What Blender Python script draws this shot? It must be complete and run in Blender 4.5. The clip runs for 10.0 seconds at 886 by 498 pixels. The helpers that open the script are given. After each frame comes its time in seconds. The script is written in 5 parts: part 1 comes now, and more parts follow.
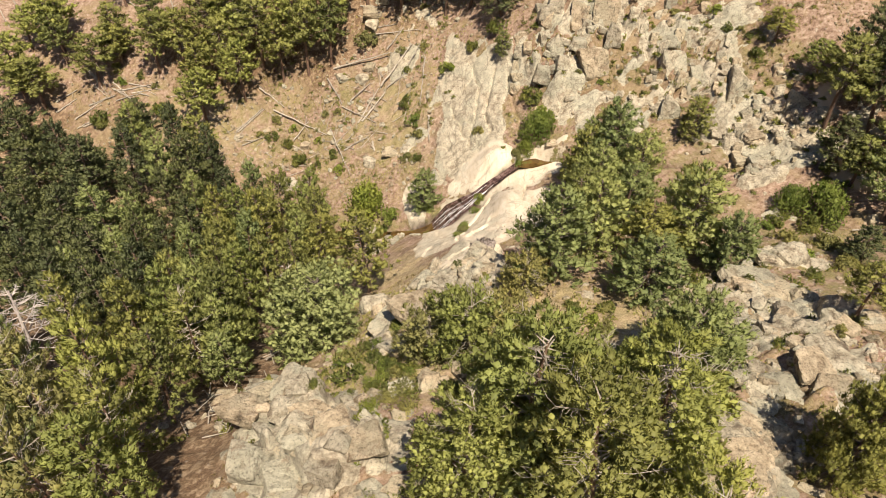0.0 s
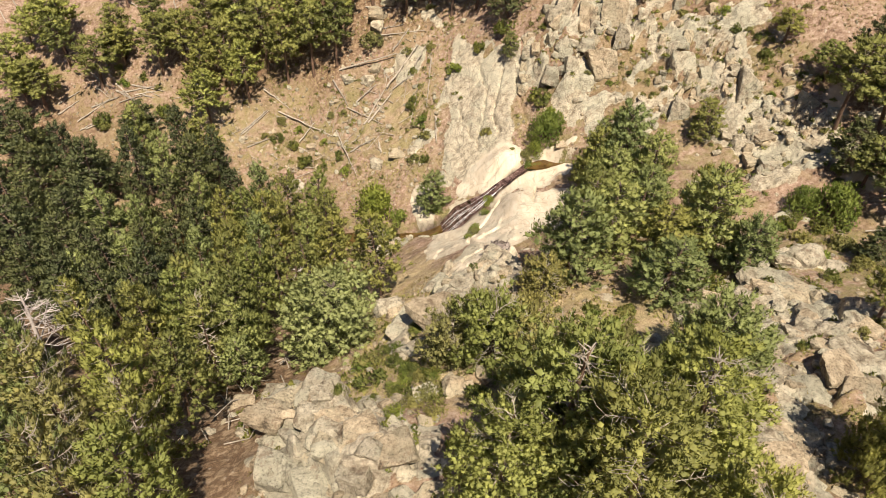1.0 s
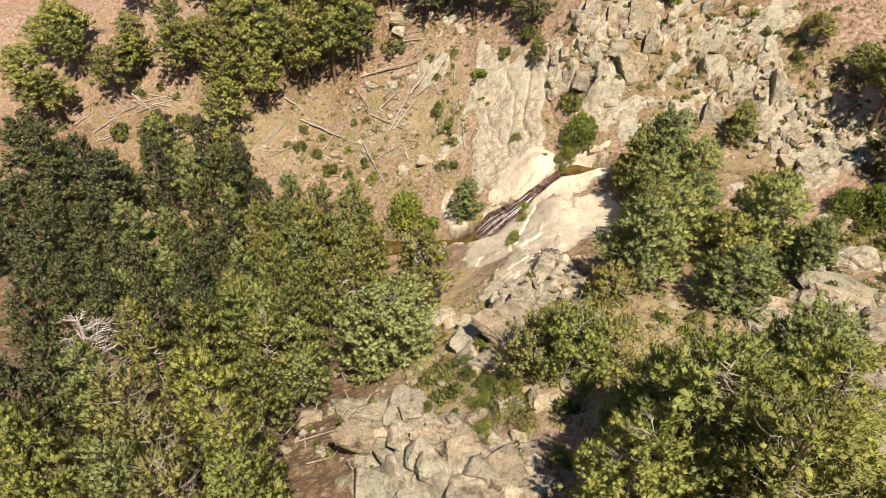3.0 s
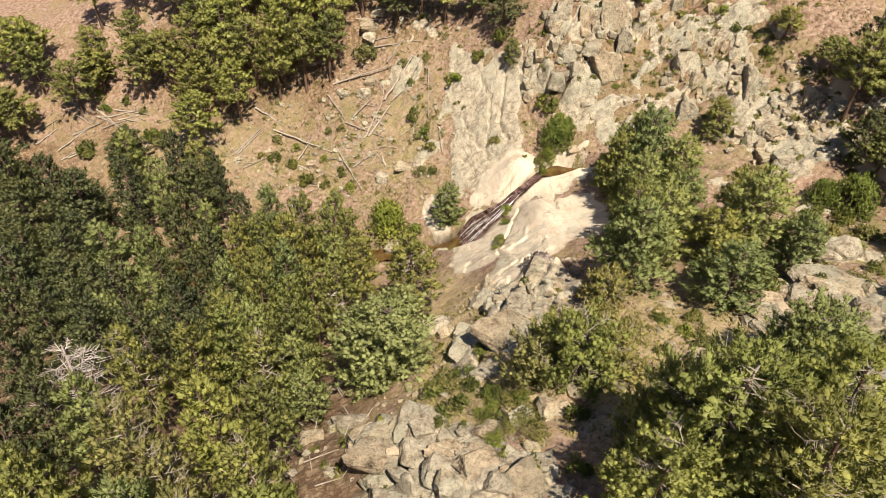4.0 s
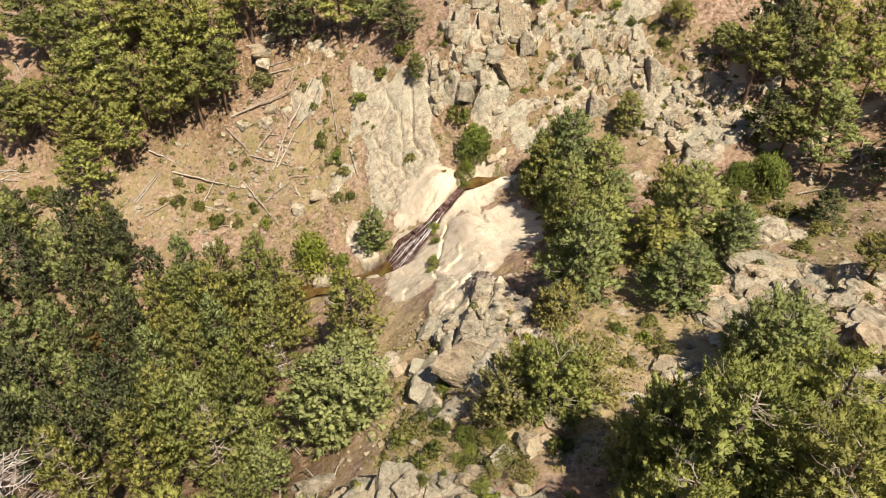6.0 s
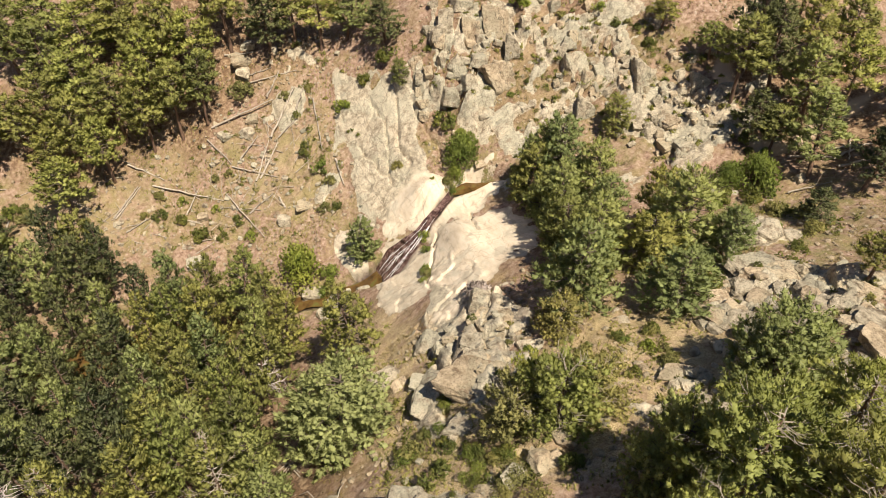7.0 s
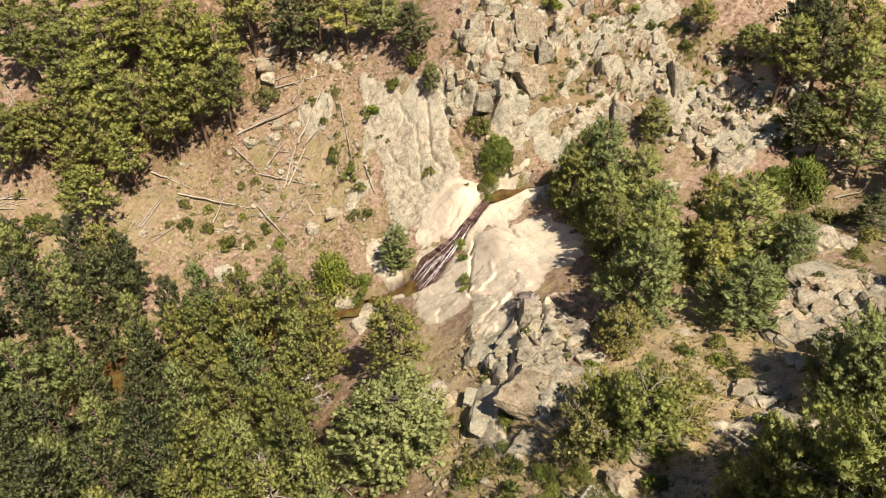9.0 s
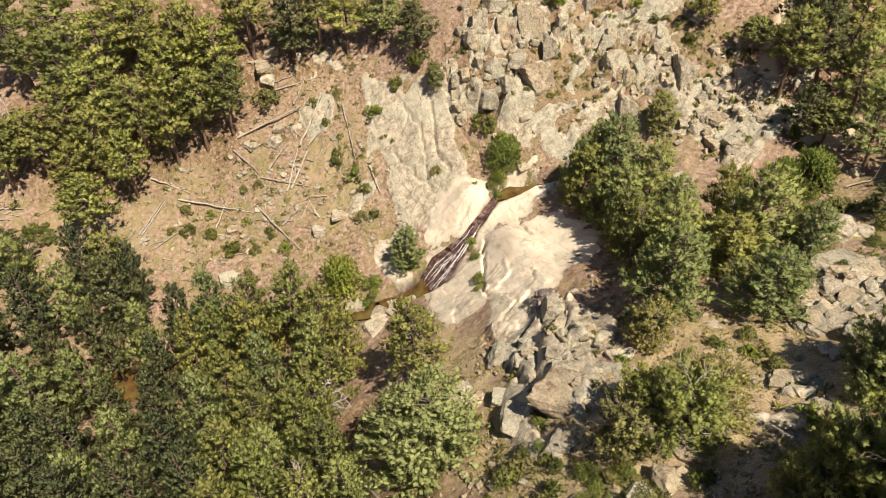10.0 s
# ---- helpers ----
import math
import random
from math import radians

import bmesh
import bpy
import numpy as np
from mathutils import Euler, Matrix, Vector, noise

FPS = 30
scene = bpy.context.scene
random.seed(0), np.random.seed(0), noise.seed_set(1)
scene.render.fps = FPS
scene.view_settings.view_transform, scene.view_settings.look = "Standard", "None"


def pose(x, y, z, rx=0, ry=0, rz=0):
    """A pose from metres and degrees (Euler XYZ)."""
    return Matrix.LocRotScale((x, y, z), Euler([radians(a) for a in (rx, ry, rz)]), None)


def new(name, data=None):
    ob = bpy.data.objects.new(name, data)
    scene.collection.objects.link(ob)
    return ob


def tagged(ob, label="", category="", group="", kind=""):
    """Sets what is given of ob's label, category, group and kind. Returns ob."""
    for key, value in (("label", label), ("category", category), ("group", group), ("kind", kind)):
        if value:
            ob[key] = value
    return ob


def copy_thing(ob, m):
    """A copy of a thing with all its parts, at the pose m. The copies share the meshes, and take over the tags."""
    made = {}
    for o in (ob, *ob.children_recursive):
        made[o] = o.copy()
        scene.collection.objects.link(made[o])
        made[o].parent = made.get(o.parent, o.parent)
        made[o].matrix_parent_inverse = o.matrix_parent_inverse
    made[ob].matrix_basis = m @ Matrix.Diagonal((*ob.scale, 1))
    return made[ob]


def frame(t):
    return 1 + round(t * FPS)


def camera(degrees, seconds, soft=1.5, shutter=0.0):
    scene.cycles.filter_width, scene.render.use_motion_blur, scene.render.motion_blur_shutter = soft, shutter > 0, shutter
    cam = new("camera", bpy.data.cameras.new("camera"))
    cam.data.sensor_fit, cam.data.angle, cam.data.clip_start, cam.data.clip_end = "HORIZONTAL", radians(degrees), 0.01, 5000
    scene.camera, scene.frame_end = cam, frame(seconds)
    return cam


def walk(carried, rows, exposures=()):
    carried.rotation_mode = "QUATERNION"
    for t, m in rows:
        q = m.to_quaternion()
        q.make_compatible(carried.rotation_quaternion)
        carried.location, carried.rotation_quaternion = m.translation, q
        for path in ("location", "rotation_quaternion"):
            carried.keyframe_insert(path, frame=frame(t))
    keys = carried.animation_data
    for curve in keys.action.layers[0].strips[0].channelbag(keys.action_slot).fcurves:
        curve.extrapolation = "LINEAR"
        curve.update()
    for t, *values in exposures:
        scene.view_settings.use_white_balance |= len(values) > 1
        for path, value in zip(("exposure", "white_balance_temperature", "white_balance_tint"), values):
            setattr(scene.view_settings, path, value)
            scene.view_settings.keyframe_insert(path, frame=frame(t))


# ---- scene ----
cam = camera(63.8, 10.0, soft=0.55)
METRES, EYE, TILT, LEAN, TURN = 18.0, 40.0, -43.7, -0.7, 0.0
ROWS = [
    (0.0, 0.0, 0.0, 0.0, 0.0, 0.0, -0.0),
    (0.5, -0.03, 0.0046, 0.0056, -0.28, -0.03, 0.12),
    (1.0, -0.0754, 0.0085, 0.0121, -0.57, -0.06, 0.24),
    (1.5, -0.1337, 0.0115, 0.0198, -0.87, -0.09, 0.4),
    (2.0, -0.1971, 0.0136, 0.0291, -1.18, -0.12, 0.7),
    (2.5, -0.263, 0.0149, 0.0413, -1.43, -0.15, 0.93),
    (4.0, -0.4081, 0.0399, 0.0905, -4.93, -0.39, 4.04),
    (4.5, -0.4398, 0.0587, 0.1185, -7.09, -0.62, 6.15),
    (5.0, -0.464, 0.0831, 0.1494, -9.06, -0.89, 8.09),
    (5.5, -0.482, 0.1107, 0.1816, -10.94, -1.21, 9.92),
    (6.0, -0.4962, 0.1383, 0.2109, -12.8, -1.58, 11.69),
    (7.5, -0.5546, 0.2127, 0.2802, -14.88, -2.12, 13.63),
    (8.0, -0.5856, 0.2374, 0.2974, -14.95, -2.14, 13.7),
    (8.5, -0.6255, 0.2614, 0.3156, -15.01, -2.15, 13.75),
    (9.0, -0.6732, 0.2865, 0.3328, -15.06, -2.15, 13.8),
    (9.5, -0.7254, 0.3135, 0.3482, -15.38, -2.22, 14.12),
    (10.0, -0.7834, 0.3454, 0.359, -16.67, -2.51, 15.3),
]
walk(cam, [(t, pose(0, 0, EYE, TILT, LEAN, TURN) @ pose(METRES * x, METRES * y, METRES * z, 90 + pitch, roll, yaw)) for t, x, y, z, yaw, pitch, roll in ROWS])


# ---- light ----
SUN_AZ, SUN_EL = math.atan2(-0.96, 0.28), radians(63)
to_sun = Vector((math.cos(SUN_AZ) * math.cos(SUN_EL), math.sin(SUN_AZ) * math.cos(SUN_EL), math.sin(SUN_EL)))
world = bpy.data.worlds.new("sky")
scene.world = world
world.use_nodes = True
wn = world.node_tree.nodes
sky = wn.new("ShaderNodeTexSky")
sky.sky_type, sky.sun_disc = "NISHITA", False
sky.sun_elevation, sky.sun_rotation = SUN_EL, math.pi / 2 - SUN_AZ
sky.altitude = 1400
wn["Background"].inputs["Strength"].default_value = 0.06
world.node_tree.links.new(sky.outputs[0], wn["Background"].inputs["Color"])
sun = new("sun", bpy.data.lights.new("sun", "SUN"))
sun.data.energy, sun.data.angle, sun.data.color = 4.95, radians(0.55), (1.0, 0.885, 0.72)
sun.rotation_mode = "QUATERNION"
sun.rotation_quaternion = (-to_sun).to_track_quat("-Z", "Y")
scene.view_settings.exposure = 1.06


# ---- materials ----
def mat(name):
    m = bpy.data.materials.new(name)
    m.use_nodes = True
    nt = m.node_tree
    return m, nt, nt.nodes, nt.links, nt.nodes["Principled BSDF"]


def noise_node(nt, scale, detail=6.0, rough=0.6, coords="Object", stretch=None):
    tc = nt.nodes.new("ShaderNodeNewGeometry" if coords == "Position" else "ShaderNodeTexCoord")
    n = nt.nodes.new("ShaderNodeTexNoise")
    n.inputs["Scale"].default_value, n.inputs["Detail"].default_value, n.inputs["Roughness"].default_value = scale, detail, rough
    if stretch:
        mp = nt.nodes.new("ShaderNodeMapping")
        mp.inputs["Scale"].default_value = stretch
        nt.links.new(tc.outputs[coords], mp.inputs[0])
        nt.links.new(mp.outputs[0], n.inputs["Vector"])
    else:
        nt.links.new(tc.outputs[coords], n.inputs["Vector"])
    return n.outputs["Fac"]


def ramp(nt, fac, *stops):
    r = nt.nodes.new("ShaderNodeValToRGB")
    e = r.color_ramp.elements
    while len(e) < len(stops):
        e.new(0.5)
    for el, (p, c) in zip(e, stops):
        el.position, el.color = p, (*c, 1) if len(c) == 3 else c
    nt.links.new(fac, r.inputs[0])
    return r.outputs[0]


def grey(v):
    return (v, v, v)


def mix(nt, fac, a, b, mode="MIX"):
    n = nt.nodes.new("ShaderNodeMix")
    n.data_type, n.blend_type = "RGBA", mode
    for sock, val in ((n.inputs[0], fac), (n.inputs[6], a), (n.inputs[7], b)):
        if isinstance(val, (int, float)):
            sock.default_value = val
        elif isinstance(val, tuple):
            sock.default_value = (*val, 1)
        else:
            nt.links.new(val, sock)
    return n.outputs[2]


def calc(nt, op, a, b=None, clamp=False):
    n = nt.nodes.new("ShaderNodeMath")
    n.operation, n.use_clamp = op, clamp
    for sock, val in zip(n.inputs, (a, b)):
        if val is None:
            continue
        if isinstance(val, (int, float)):
            sock.default_value = val
        else:
            nt.links.new(val, sock)
    return n.outputs[0]


def bump(nt, height, strength, dist, bsdf):
    b = nt.nodes.new("ShaderNodeBump")
    b.inputs["Strength"].default_value, b.inputs["Distance"].default_value = strength, dist
    nt.links.new(height, b.inputs["Height"])
    nt.links.new(b.outputs[0], bsdf.inputs["Normal"])


def attr(nt, name):
    a = nt.nodes.new("ShaderNodeAttribute")
    a.attribute_name = name
    return a.outputs["Fac"]


def cracks(nt, scale, width, stretch=(1, 1, 0.6), coords="Position"):
    """Long uneven joint lines in rock, 1 in the joint."""
    n = noise_node(nt, scale, 3.5, 0.55, coords, stretch)
    d = calc(nt, "ABSOLUTE", calc(nt, "SUBTRACT", n, 0.5))
    return ramp(nt, d, (0.0, grey(1)), (width, grey(0)))


def rock_colour(nt, coords="Position"):
    big = noise_node(nt, 0.35, 5, 0.6, coords)
    mid = noise_node(nt, 1.8, 8, 0.7, coords)
    fine = noise_node(nt, 8, 7, 0.78, coords)
    base = ramp(nt, mid, (0.36, (0.130, 0.100, 0.070)), (0.45, (0.262, 0.224, 0.162)), (0.60, (0.385, 0.336, 0.252)))
    lichen = ramp(nt, big, (0.47, grey(0)), (0.55, grey(1)))
    base = mix(nt, calc(nt, "MULTIPLY", lichen, 0.6), base, (0.285, 0.272, 0.205))
    speck = ramp(nt, fine, (0.37, grey(0.30)), (0.46, grey(0.95)), (0.62, grey(1.18)))
    base = mix(nt, 0.8, base, speck, "MULTIPLY")
    stain = ramp(nt, noise_node(nt, 1.1, 9, 0.78, coords), (0.56, grey(0)), (0.61, grey(0.65)))
    base = mix(nt, stain, base, (0.165, 0.118, 0.082))
    return base, mid, fine


def ground_material():
    m, nt, nodes, links, bsdf = mat("hillside_ground")
    rock, smooth, green, wet = attr(nt, "rock"), attr(nt, "smooth"), attr(nt, "green"), attr(nt, "wet")
    trail, litter = attr(nt, "trail"), attr(nt, "litter")
    rcol, mid, fine = rock_colour(nt)
    streak = noise_node(nt, 0.8, 8, 0.7, "Object", (2.2, 0.5, 1.0))
    pink = ramp(nt, streak, (0.36, (0.42, 0.345, 0.255)), (0.48, (0.49, 0.410, 0.310)), (0.60, (0.53, 0.455, 0.355)))
    pink = mix(nt, ramp(nt, noise_node(nt, 0.5, 6, 0.7), (0.52, grey(0)), (0.60, grey(0.6))), pink, (0.345, 0.315, 0.245))
    rcol = mix(nt, smooth, rcol, pink)
    broken = ramp(nt, noise_node(nt, 0.9, 4), (0.38, grey(0.1)), (0.50, grey(1.0)))
    joints = calc(nt, "MAXIMUM", cracks(nt, 0.42, 0.017, (1.7, 0.45, 1.0)), cracks(nt, 0.36, 0.013, (0.45, 1.5, 0.9)))
    rcol = mix(nt, calc(nt, "MULTIPLY", calc(nt, "MULTIPLY", joints, broken), calc(nt, "SUBTRACT", 0.55, calc(nt, "MULTIPLY", smooth, 0.25))), rcol, (0.075, 0.058, 0.042))
    fine_j = calc(nt, "MAXIMUM", cracks(nt, 1.2, 0.022, (1.8, 0.55, 1.2)), cracks(nt, 1.1, 0.020, (0.6, 1.5, 1.0)))
    rcol = mix(nt, calc(nt, "MULTIPLY", fine_j, calc(nt, "SUBTRACT", 0.12, calc(nt, "MULTIPLY", smooth, 0.10))), rcol, (0.10, 0.075, 0.052))
    # soil, dry grass and low herbs
    s1 = noise_node(nt, 0.45, 6, 0.65)
    s2 = noise_node(nt, 3.2, 8, 0.75)
    s3 = noise_node(nt, 16, 5, 0.8)
    soil = ramp(nt, s2, (0.35, (0.085, 0.050, 0.033)), (0.48, (0.206, 0.134, 0.094)), (0.64, (0.335, 0.252, 0.194)))
    straw = ramp(nt, s3, (0.37, (0.060, 0.044, 0.018)), (0.50, (0.185, 0.140, 0.060)), (0.63, (0.33, 0.26, 0.14)))
    soil = mix(nt, ramp(nt, s1, (0.46, grey(0)), (0.62, grey(0.6))), soil, straw)
    herb = ramp(nt, s3, (0.38, (0.036, 0.0432, 0.0144)), (0.50, (0.137, 0.13, 0.0432)), (0.63, (0.238, 0.202, 0.0792)))
    gm = calc(nt, "MULTIPLY", green, ramp(nt, noise_node(nt, 0.9, 7, 0.7), (0.42, grey(0)), (0.58, grey(1))), True)
    soil = mix(nt, gm, soil, herb)
    soil = mix(nt, litter, soil, ramp(nt, s3, (0.38, (0.0432, 0.0259, 0.0158)), (0.5, (0.108, 0.0648, 0.036)), (0.63, (0.202, 0.13, 0.0792))))
    mat_n = ramp(nt, noise_node(nt, 1.6, 7, 0.72), (0.46, grey(0)), (0.56, grey(0.75)))
    soil = mix(nt, calc(nt, "MULTIPLY", litter, mat_n), soil, ramp(nt, s2, (0.38, (0.075, 0.055, 0.032)), (0.5, (0.21, 0.145, 0.088)), (0.63, (0.36, 0.27, 0.18))))
    meadow = attr(nt, "meadow")
    hay = ramp(nt, s3, (0.36, (0.110, 0.082, 0.038)), (0.50, (0.31, 0.240, 0.130)), (0.63, (0.46, 0.370, 0.235)))
    soil = mix(nt, calc(nt, "MULTIPLY", meadow, ramp(nt, noise_node(nt, 1.3, 6, 0.7), (0.40, grey(0.2)), (0.55, grey(1)))), soil, hay)
    stones = nodes.new("ShaderNodeTexVoronoi")
    stones.inputs["Scale"].default_value = 2.1
    tc = nodes.new("ShaderNodeTexCoord")
    links.new(tc.outputs["Object"], stones.inputs["Vector"])
    st = ramp(nt, stones.outputs["Distance"], (0.10, grey(1)), (0.24, grey(0)))
    st = calc(nt, "MULTIPLY", st, ramp(nt, noise_node(nt, 0.6, 3), (0.48, grey(0)), (0.6, grey(0.8))))
    soil = mix(nt, calc(nt, "MULTIPLY", st, calc(nt, "SUBTRACT", 1.0, calc(nt, "MULTIPLY", litter, 0.5))), soil, (0.36, 0.302, 0.238))
    soil = mix(nt, trail, soil, (0.403, 0.317, 0.223))
    edge = calc(nt, "ADD", rock, calc(nt, "MULTIPLY", calc(nt, "SUBTRACT", s2, 0.5), 0.8))
    edge = ramp(nt, edge, (0.44, grey(0)), (0.52, grey(1)))
    col = mix(nt, edge, soil, rcol)
    wetcol = ramp(nt, streak, (0.38, (0.018, 0.0115, 0.00864)), (0.5, (0.054, 0.0324, 0.0245)), (0.62, (0.13, 0.0936, 0.072)))
    col = mix(nt, wet, col, wetcol)
    links.new(col, bsdf.inputs["Base Color"])
    links.new(calc(nt, "SUBTRACT", 0.92, calc(nt, "MULTIPLY", wet, 0.55)), bsdf.inputs["Roughness"])
    bsdf.inputs["Specular IOR Level"].default_value = 0.25
    hgt = calc(nt, "ADD", calc(nt, "MULTIPLY", mid, 0.5), calc(nt, "MULTIPLY", s3, 0.35))
    hgt = calc(nt, "ADD", hgt, calc(nt, "MULTIPLY", st, 0.5))
    hgt = calc(nt, "MULTIPLY", hgt, calc(nt, "SUBTRACT", 1.0, calc(nt, "MULTIPLY", smooth, 0.75)))
    bump(nt, hgt, 0.75, 0.16, bsdf)
    return m


def rock_material(name, tint):
    m, nt, nodes, links, bsdf = mat(name)
    col, mid, fine = rock_colour(nt)
    info = nodes.new("ShaderNodeObjectInfo")
    col = mix(nt, 1.0, col, ramp(nt, info.outputs["Random"], (0.0, grey(0.83)), (1.0, grey(1.22))), "MULTIPLY")
    col = mix(nt, 1.0, col, tint, "MULTIPLY")
    ck = calc(nt, "MULTIPLY", cracks(nt, 0.55, 0.014, (1.5, 0.6, 1.0)), ramp(nt, noise_node(nt, 0.7, 3), (0.46, grey(0)), (0.56, grey(0.75))))
    col = mix(nt, ck, col, (0.072, 0.0576, 0.0432))
    links.new(col, bsdf.inputs["Base Color"])
    bsdf.inputs["Roughness"].default_value, bsdf.inputs["Specular IOR Level"].default_value = 0.9, 0.2
    bump(nt, calc(nt, "ADD", mid, calc(nt, "MULTIPLY", fine, 0.4)), 1.0, 0.25, bsdf)
    return m


def leaf_material(name, dark, light, through_light, patch=0.6):
    m, nt, nodes, links, bsdf = mat(name)
    geo, info = nodes.new("ShaderNodeNewGeometry"), nodes.new("ShaderNodeObjectInfo")
    n = noise_node(nt, patch, 3, 0.6)
    col = ramp(nt, n, (0.40, dark), (0.60, light))
    col = mix(nt, 1.0, col, ramp(nt, geo.outputs["Random Per Island"], (0.0, grey(0.80)), (0.75, grey(1.04)), (1.0, (1.18, 1.16, 1.08))), "MULTIPLY")
    col = mix(nt, 1.0, col, ramp(nt, info.outputs["Random"], (0.0, (0.70, 0.76, 0.80)), (0.5, (0.96, 0.97, 0.98)), (1.0, (1.10, 1.06, 0.95))), "MULTIPLY")
    links.new(col, bsdf.inputs["Base Color"])
    bsdf.inputs["Roughness"].default_value, bsdf.inputs["Specular IOR Level"].default_value = 0.6, 0.25
    tr, ms = nodes.new("ShaderNodeBsdfTranslucent"), nodes.new("ShaderNodeMixShader")
    links.new(mix(nt, 1.0, col, (1.05, 1.15, 0.65), "MULTIPLY"), tr.inputs["Color"])
    ms.inputs[0].default_value = through_light
    links.new(bsdf.outputs[0], ms.inputs[1])
    links.new(tr.outputs[0], ms.inputs[2])
    links.new(ms.outputs[0], nodes["Material Output"].inputs["Surface"])
    return m


def wood_material(name, dark, mid_c, light, scale=5):
    m, nt, nodes, links, bsdf = mat(name)
    n = noise_node(nt, scale, 7, 0.7, "Object", (1, 1, 0.25))
    info = nodes.new("ShaderNodeObjectInfo")
    col = ramp(nt, n, (0.3, dark), (0.5, mid_c), (0.72, light))
    col = mix(nt, 1.0, col, ramp(nt, info.outputs["Random"], (0.0, grey(0.75)), (1.0, grey(1.15))), "MULTIPLY")
    links.new(col, bsdf.inputs["Base Color"])
    bsdf.inputs["Roughness"].default_value = 0.85
    bump(nt, n, 0.6, 0.03, bsdf)
    return m


def water_material():
    m, nt, nodes, links, bsdf = mat("stream_water")
    n = noise_node(nt, 1.2, 4, 0.6)
    links.new(ramp(nt, n, (0.35, (0.036, 0.0216, 0.00864)), (0.55, (0.0936, 0.054, 0.018)), (0.72, (0.0864, 0.0864, 0.0252))), bsdf.inputs["Base Color"])
    bsdf.inputs["Roughness"].default_value, bsdf.inputs["IOR"].default_value = 0.08, 1.33
    bump(nt, noise_node(nt, 9, 3), 0.12, 0.02, bsdf)
    return m


def film_material():
    m, nt, nodes, links, bsdf = mat("wet_rock_film")
    n = noise_node(nt, 2.5, 7, 0.75)
    links.new(ramp(nt, n, (0.38, (0.018, 0.010, 0.008)), (0.5, (0.07, 0.038, 0.030)), (0.60, (0.17, 0.115, 0.10))), bsdf.inputs["Base Color"])
    bsdf.inputs["Roughness"].default_value = 0.22
    bump(nt, n, 0.5, 0.08, bsdf)
    return m


def foam_material():
    m, nt, nodes, links, bsdf = mat("falling_water")
    n = noise_node(nt, 5, 6, 0.7)
    links.new(ramp(nt, n, (0.40, (0.10, 0.08, 0.075)), (0.55, (0.62, 0.60, 0.60))), bsdf.inputs["Base Color"])
    bsdf.inputs["Roughness"].default_value = 0.35
    return m


M_GROUND = ground_material()
M_ROCK = rock_material("granite", (1.0, 1.0, 1.0))
M_ROCK_PINK = rock_material("pink_granite", (1.06, 0.98, 0.91))
M_PINE = leaf_material("pine_needles", (0.156, 0.158, 0.045), (0.275, 0.269, 0.078), 0.36)
M_PINE_BLUE = leaf_material("grey_green_needles", (0.165, 0.183, 0.060), (0.291, 0.312, 0.114), 0.36)
M_PINE_YELLOW = leaf_material("yellow_green_needles", (0.184, 0.195, 0.049), (0.320, 0.328, 0.095), 0.36)
M_PINE_OLIVE = leaf_material("olive_needles", (0.175, 0.164, 0.055), (0.299, 0.269, 0.097), 0.3)
# Dark green needles, with the dense western forest's shade mixed into the colour.
M_PINE_DARK_SHADED = leaf_material("dark_shaded_needles", (0.059, 0.068, 0.026), (0.108, 0.116, 0.044), 0.2)
M_PINE_PALE = leaf_material("pale_green_needles", (0.191, 0.210, 0.078), (0.310, 0.331, 0.135), 0.34)
M_LEAF = leaf_material("broad_leaves", (0.156, 0.194, 0.035), (0.301, 0.325, 0.074), 0.3)
M_SHRUB = leaf_material("shrub_leaves", (0.105, 0.122, 0.028), (0.200, 0.198, 0.050), 0.25, 1.5)
M_BROOM = leaf_material("broom_leaves", (0.165, 0.160, 0.052), (0.275, 0.250, 0.090), 0.25, 1.5)
M_DRY = leaf_material("dry_twigs", (0.27, 0.215, 0.19), (0.40, 0.34, 0.31), 0.1, 1.5)
M_STRAW = leaf_material("straw", (0.202, 0.144, 0.0576), (0.36, 0.274, 0.13), 0.25, 0.4)
M_BARK = wood_material("pine_bark", (0.0504, 0.0302, 0.0202), (0.122, 0.072, 0.0468), (0.216, 0.137, 0.0864))
M_DEAD = wood_material("bleached_wood", (0.161, 0.130, 0.099), (0.285, 0.242, 0.192), (0.396, 0.353, 0.291))
M_TWIG = wood_material("grey_branches", (0.0432, 0.0324, 0.023), (0.0936, 0.072, 0.054), (0.216, 0.18, 0.144))
M_SNAG = wood_material("whitened_wood", (0.20, 0.165, 0.15), (0.34, 0.295, 0.27), (0.47, 0.42, 0.385))
M_WATER, M_FOAM, M_FILM = water_material(), foam_material(), film_material()


# ---- the lie of the land ----
# Relief of the valley on a 10 m net from x -60 and y 5, smoothed by a cubic spline.
RELIEF = np.array((
    (7.3, 3.6, -0.7, -6, -11, -12.3, -6.5, 2.7),
    (7.8, 5.6, 2.4, -2.9, -8.5, -10, -4.8, 3.2),
    (8.3, 6.8, 4.1, -1.8, -7.9, -9.1, -4.4, 4.2),
    (8.8, 7.6, 4.7, -2.5, -8.5, -6.8, 0.7, 7.3),
    (10.7, 9.7, 5, -2.3, -6.4, -3.8, -1.3, 9),
    (14.7, 14.4, 3.4, -1.4, -2.8, -2.3, 3.1, 16.9),
    (17.8, 16.6, 12.6, 6.2, -1.7, 2.2, 8, 10.9),
    (19.4, 16.8, 12.1, 11, 4.9, 12.1, 16.9, 6.1),
    (17.1, 17.3, 15, 6.2, 7.8, 12.2, 18.8, 14.6),
    (16.4, 15.8, 13.5, 8.4, 15.5, 19.5, 22.1, 23.2),
    (16.3, 15.9, 15.5, 13.4, 13.4, 18.4, 24.5, 30.8),
))
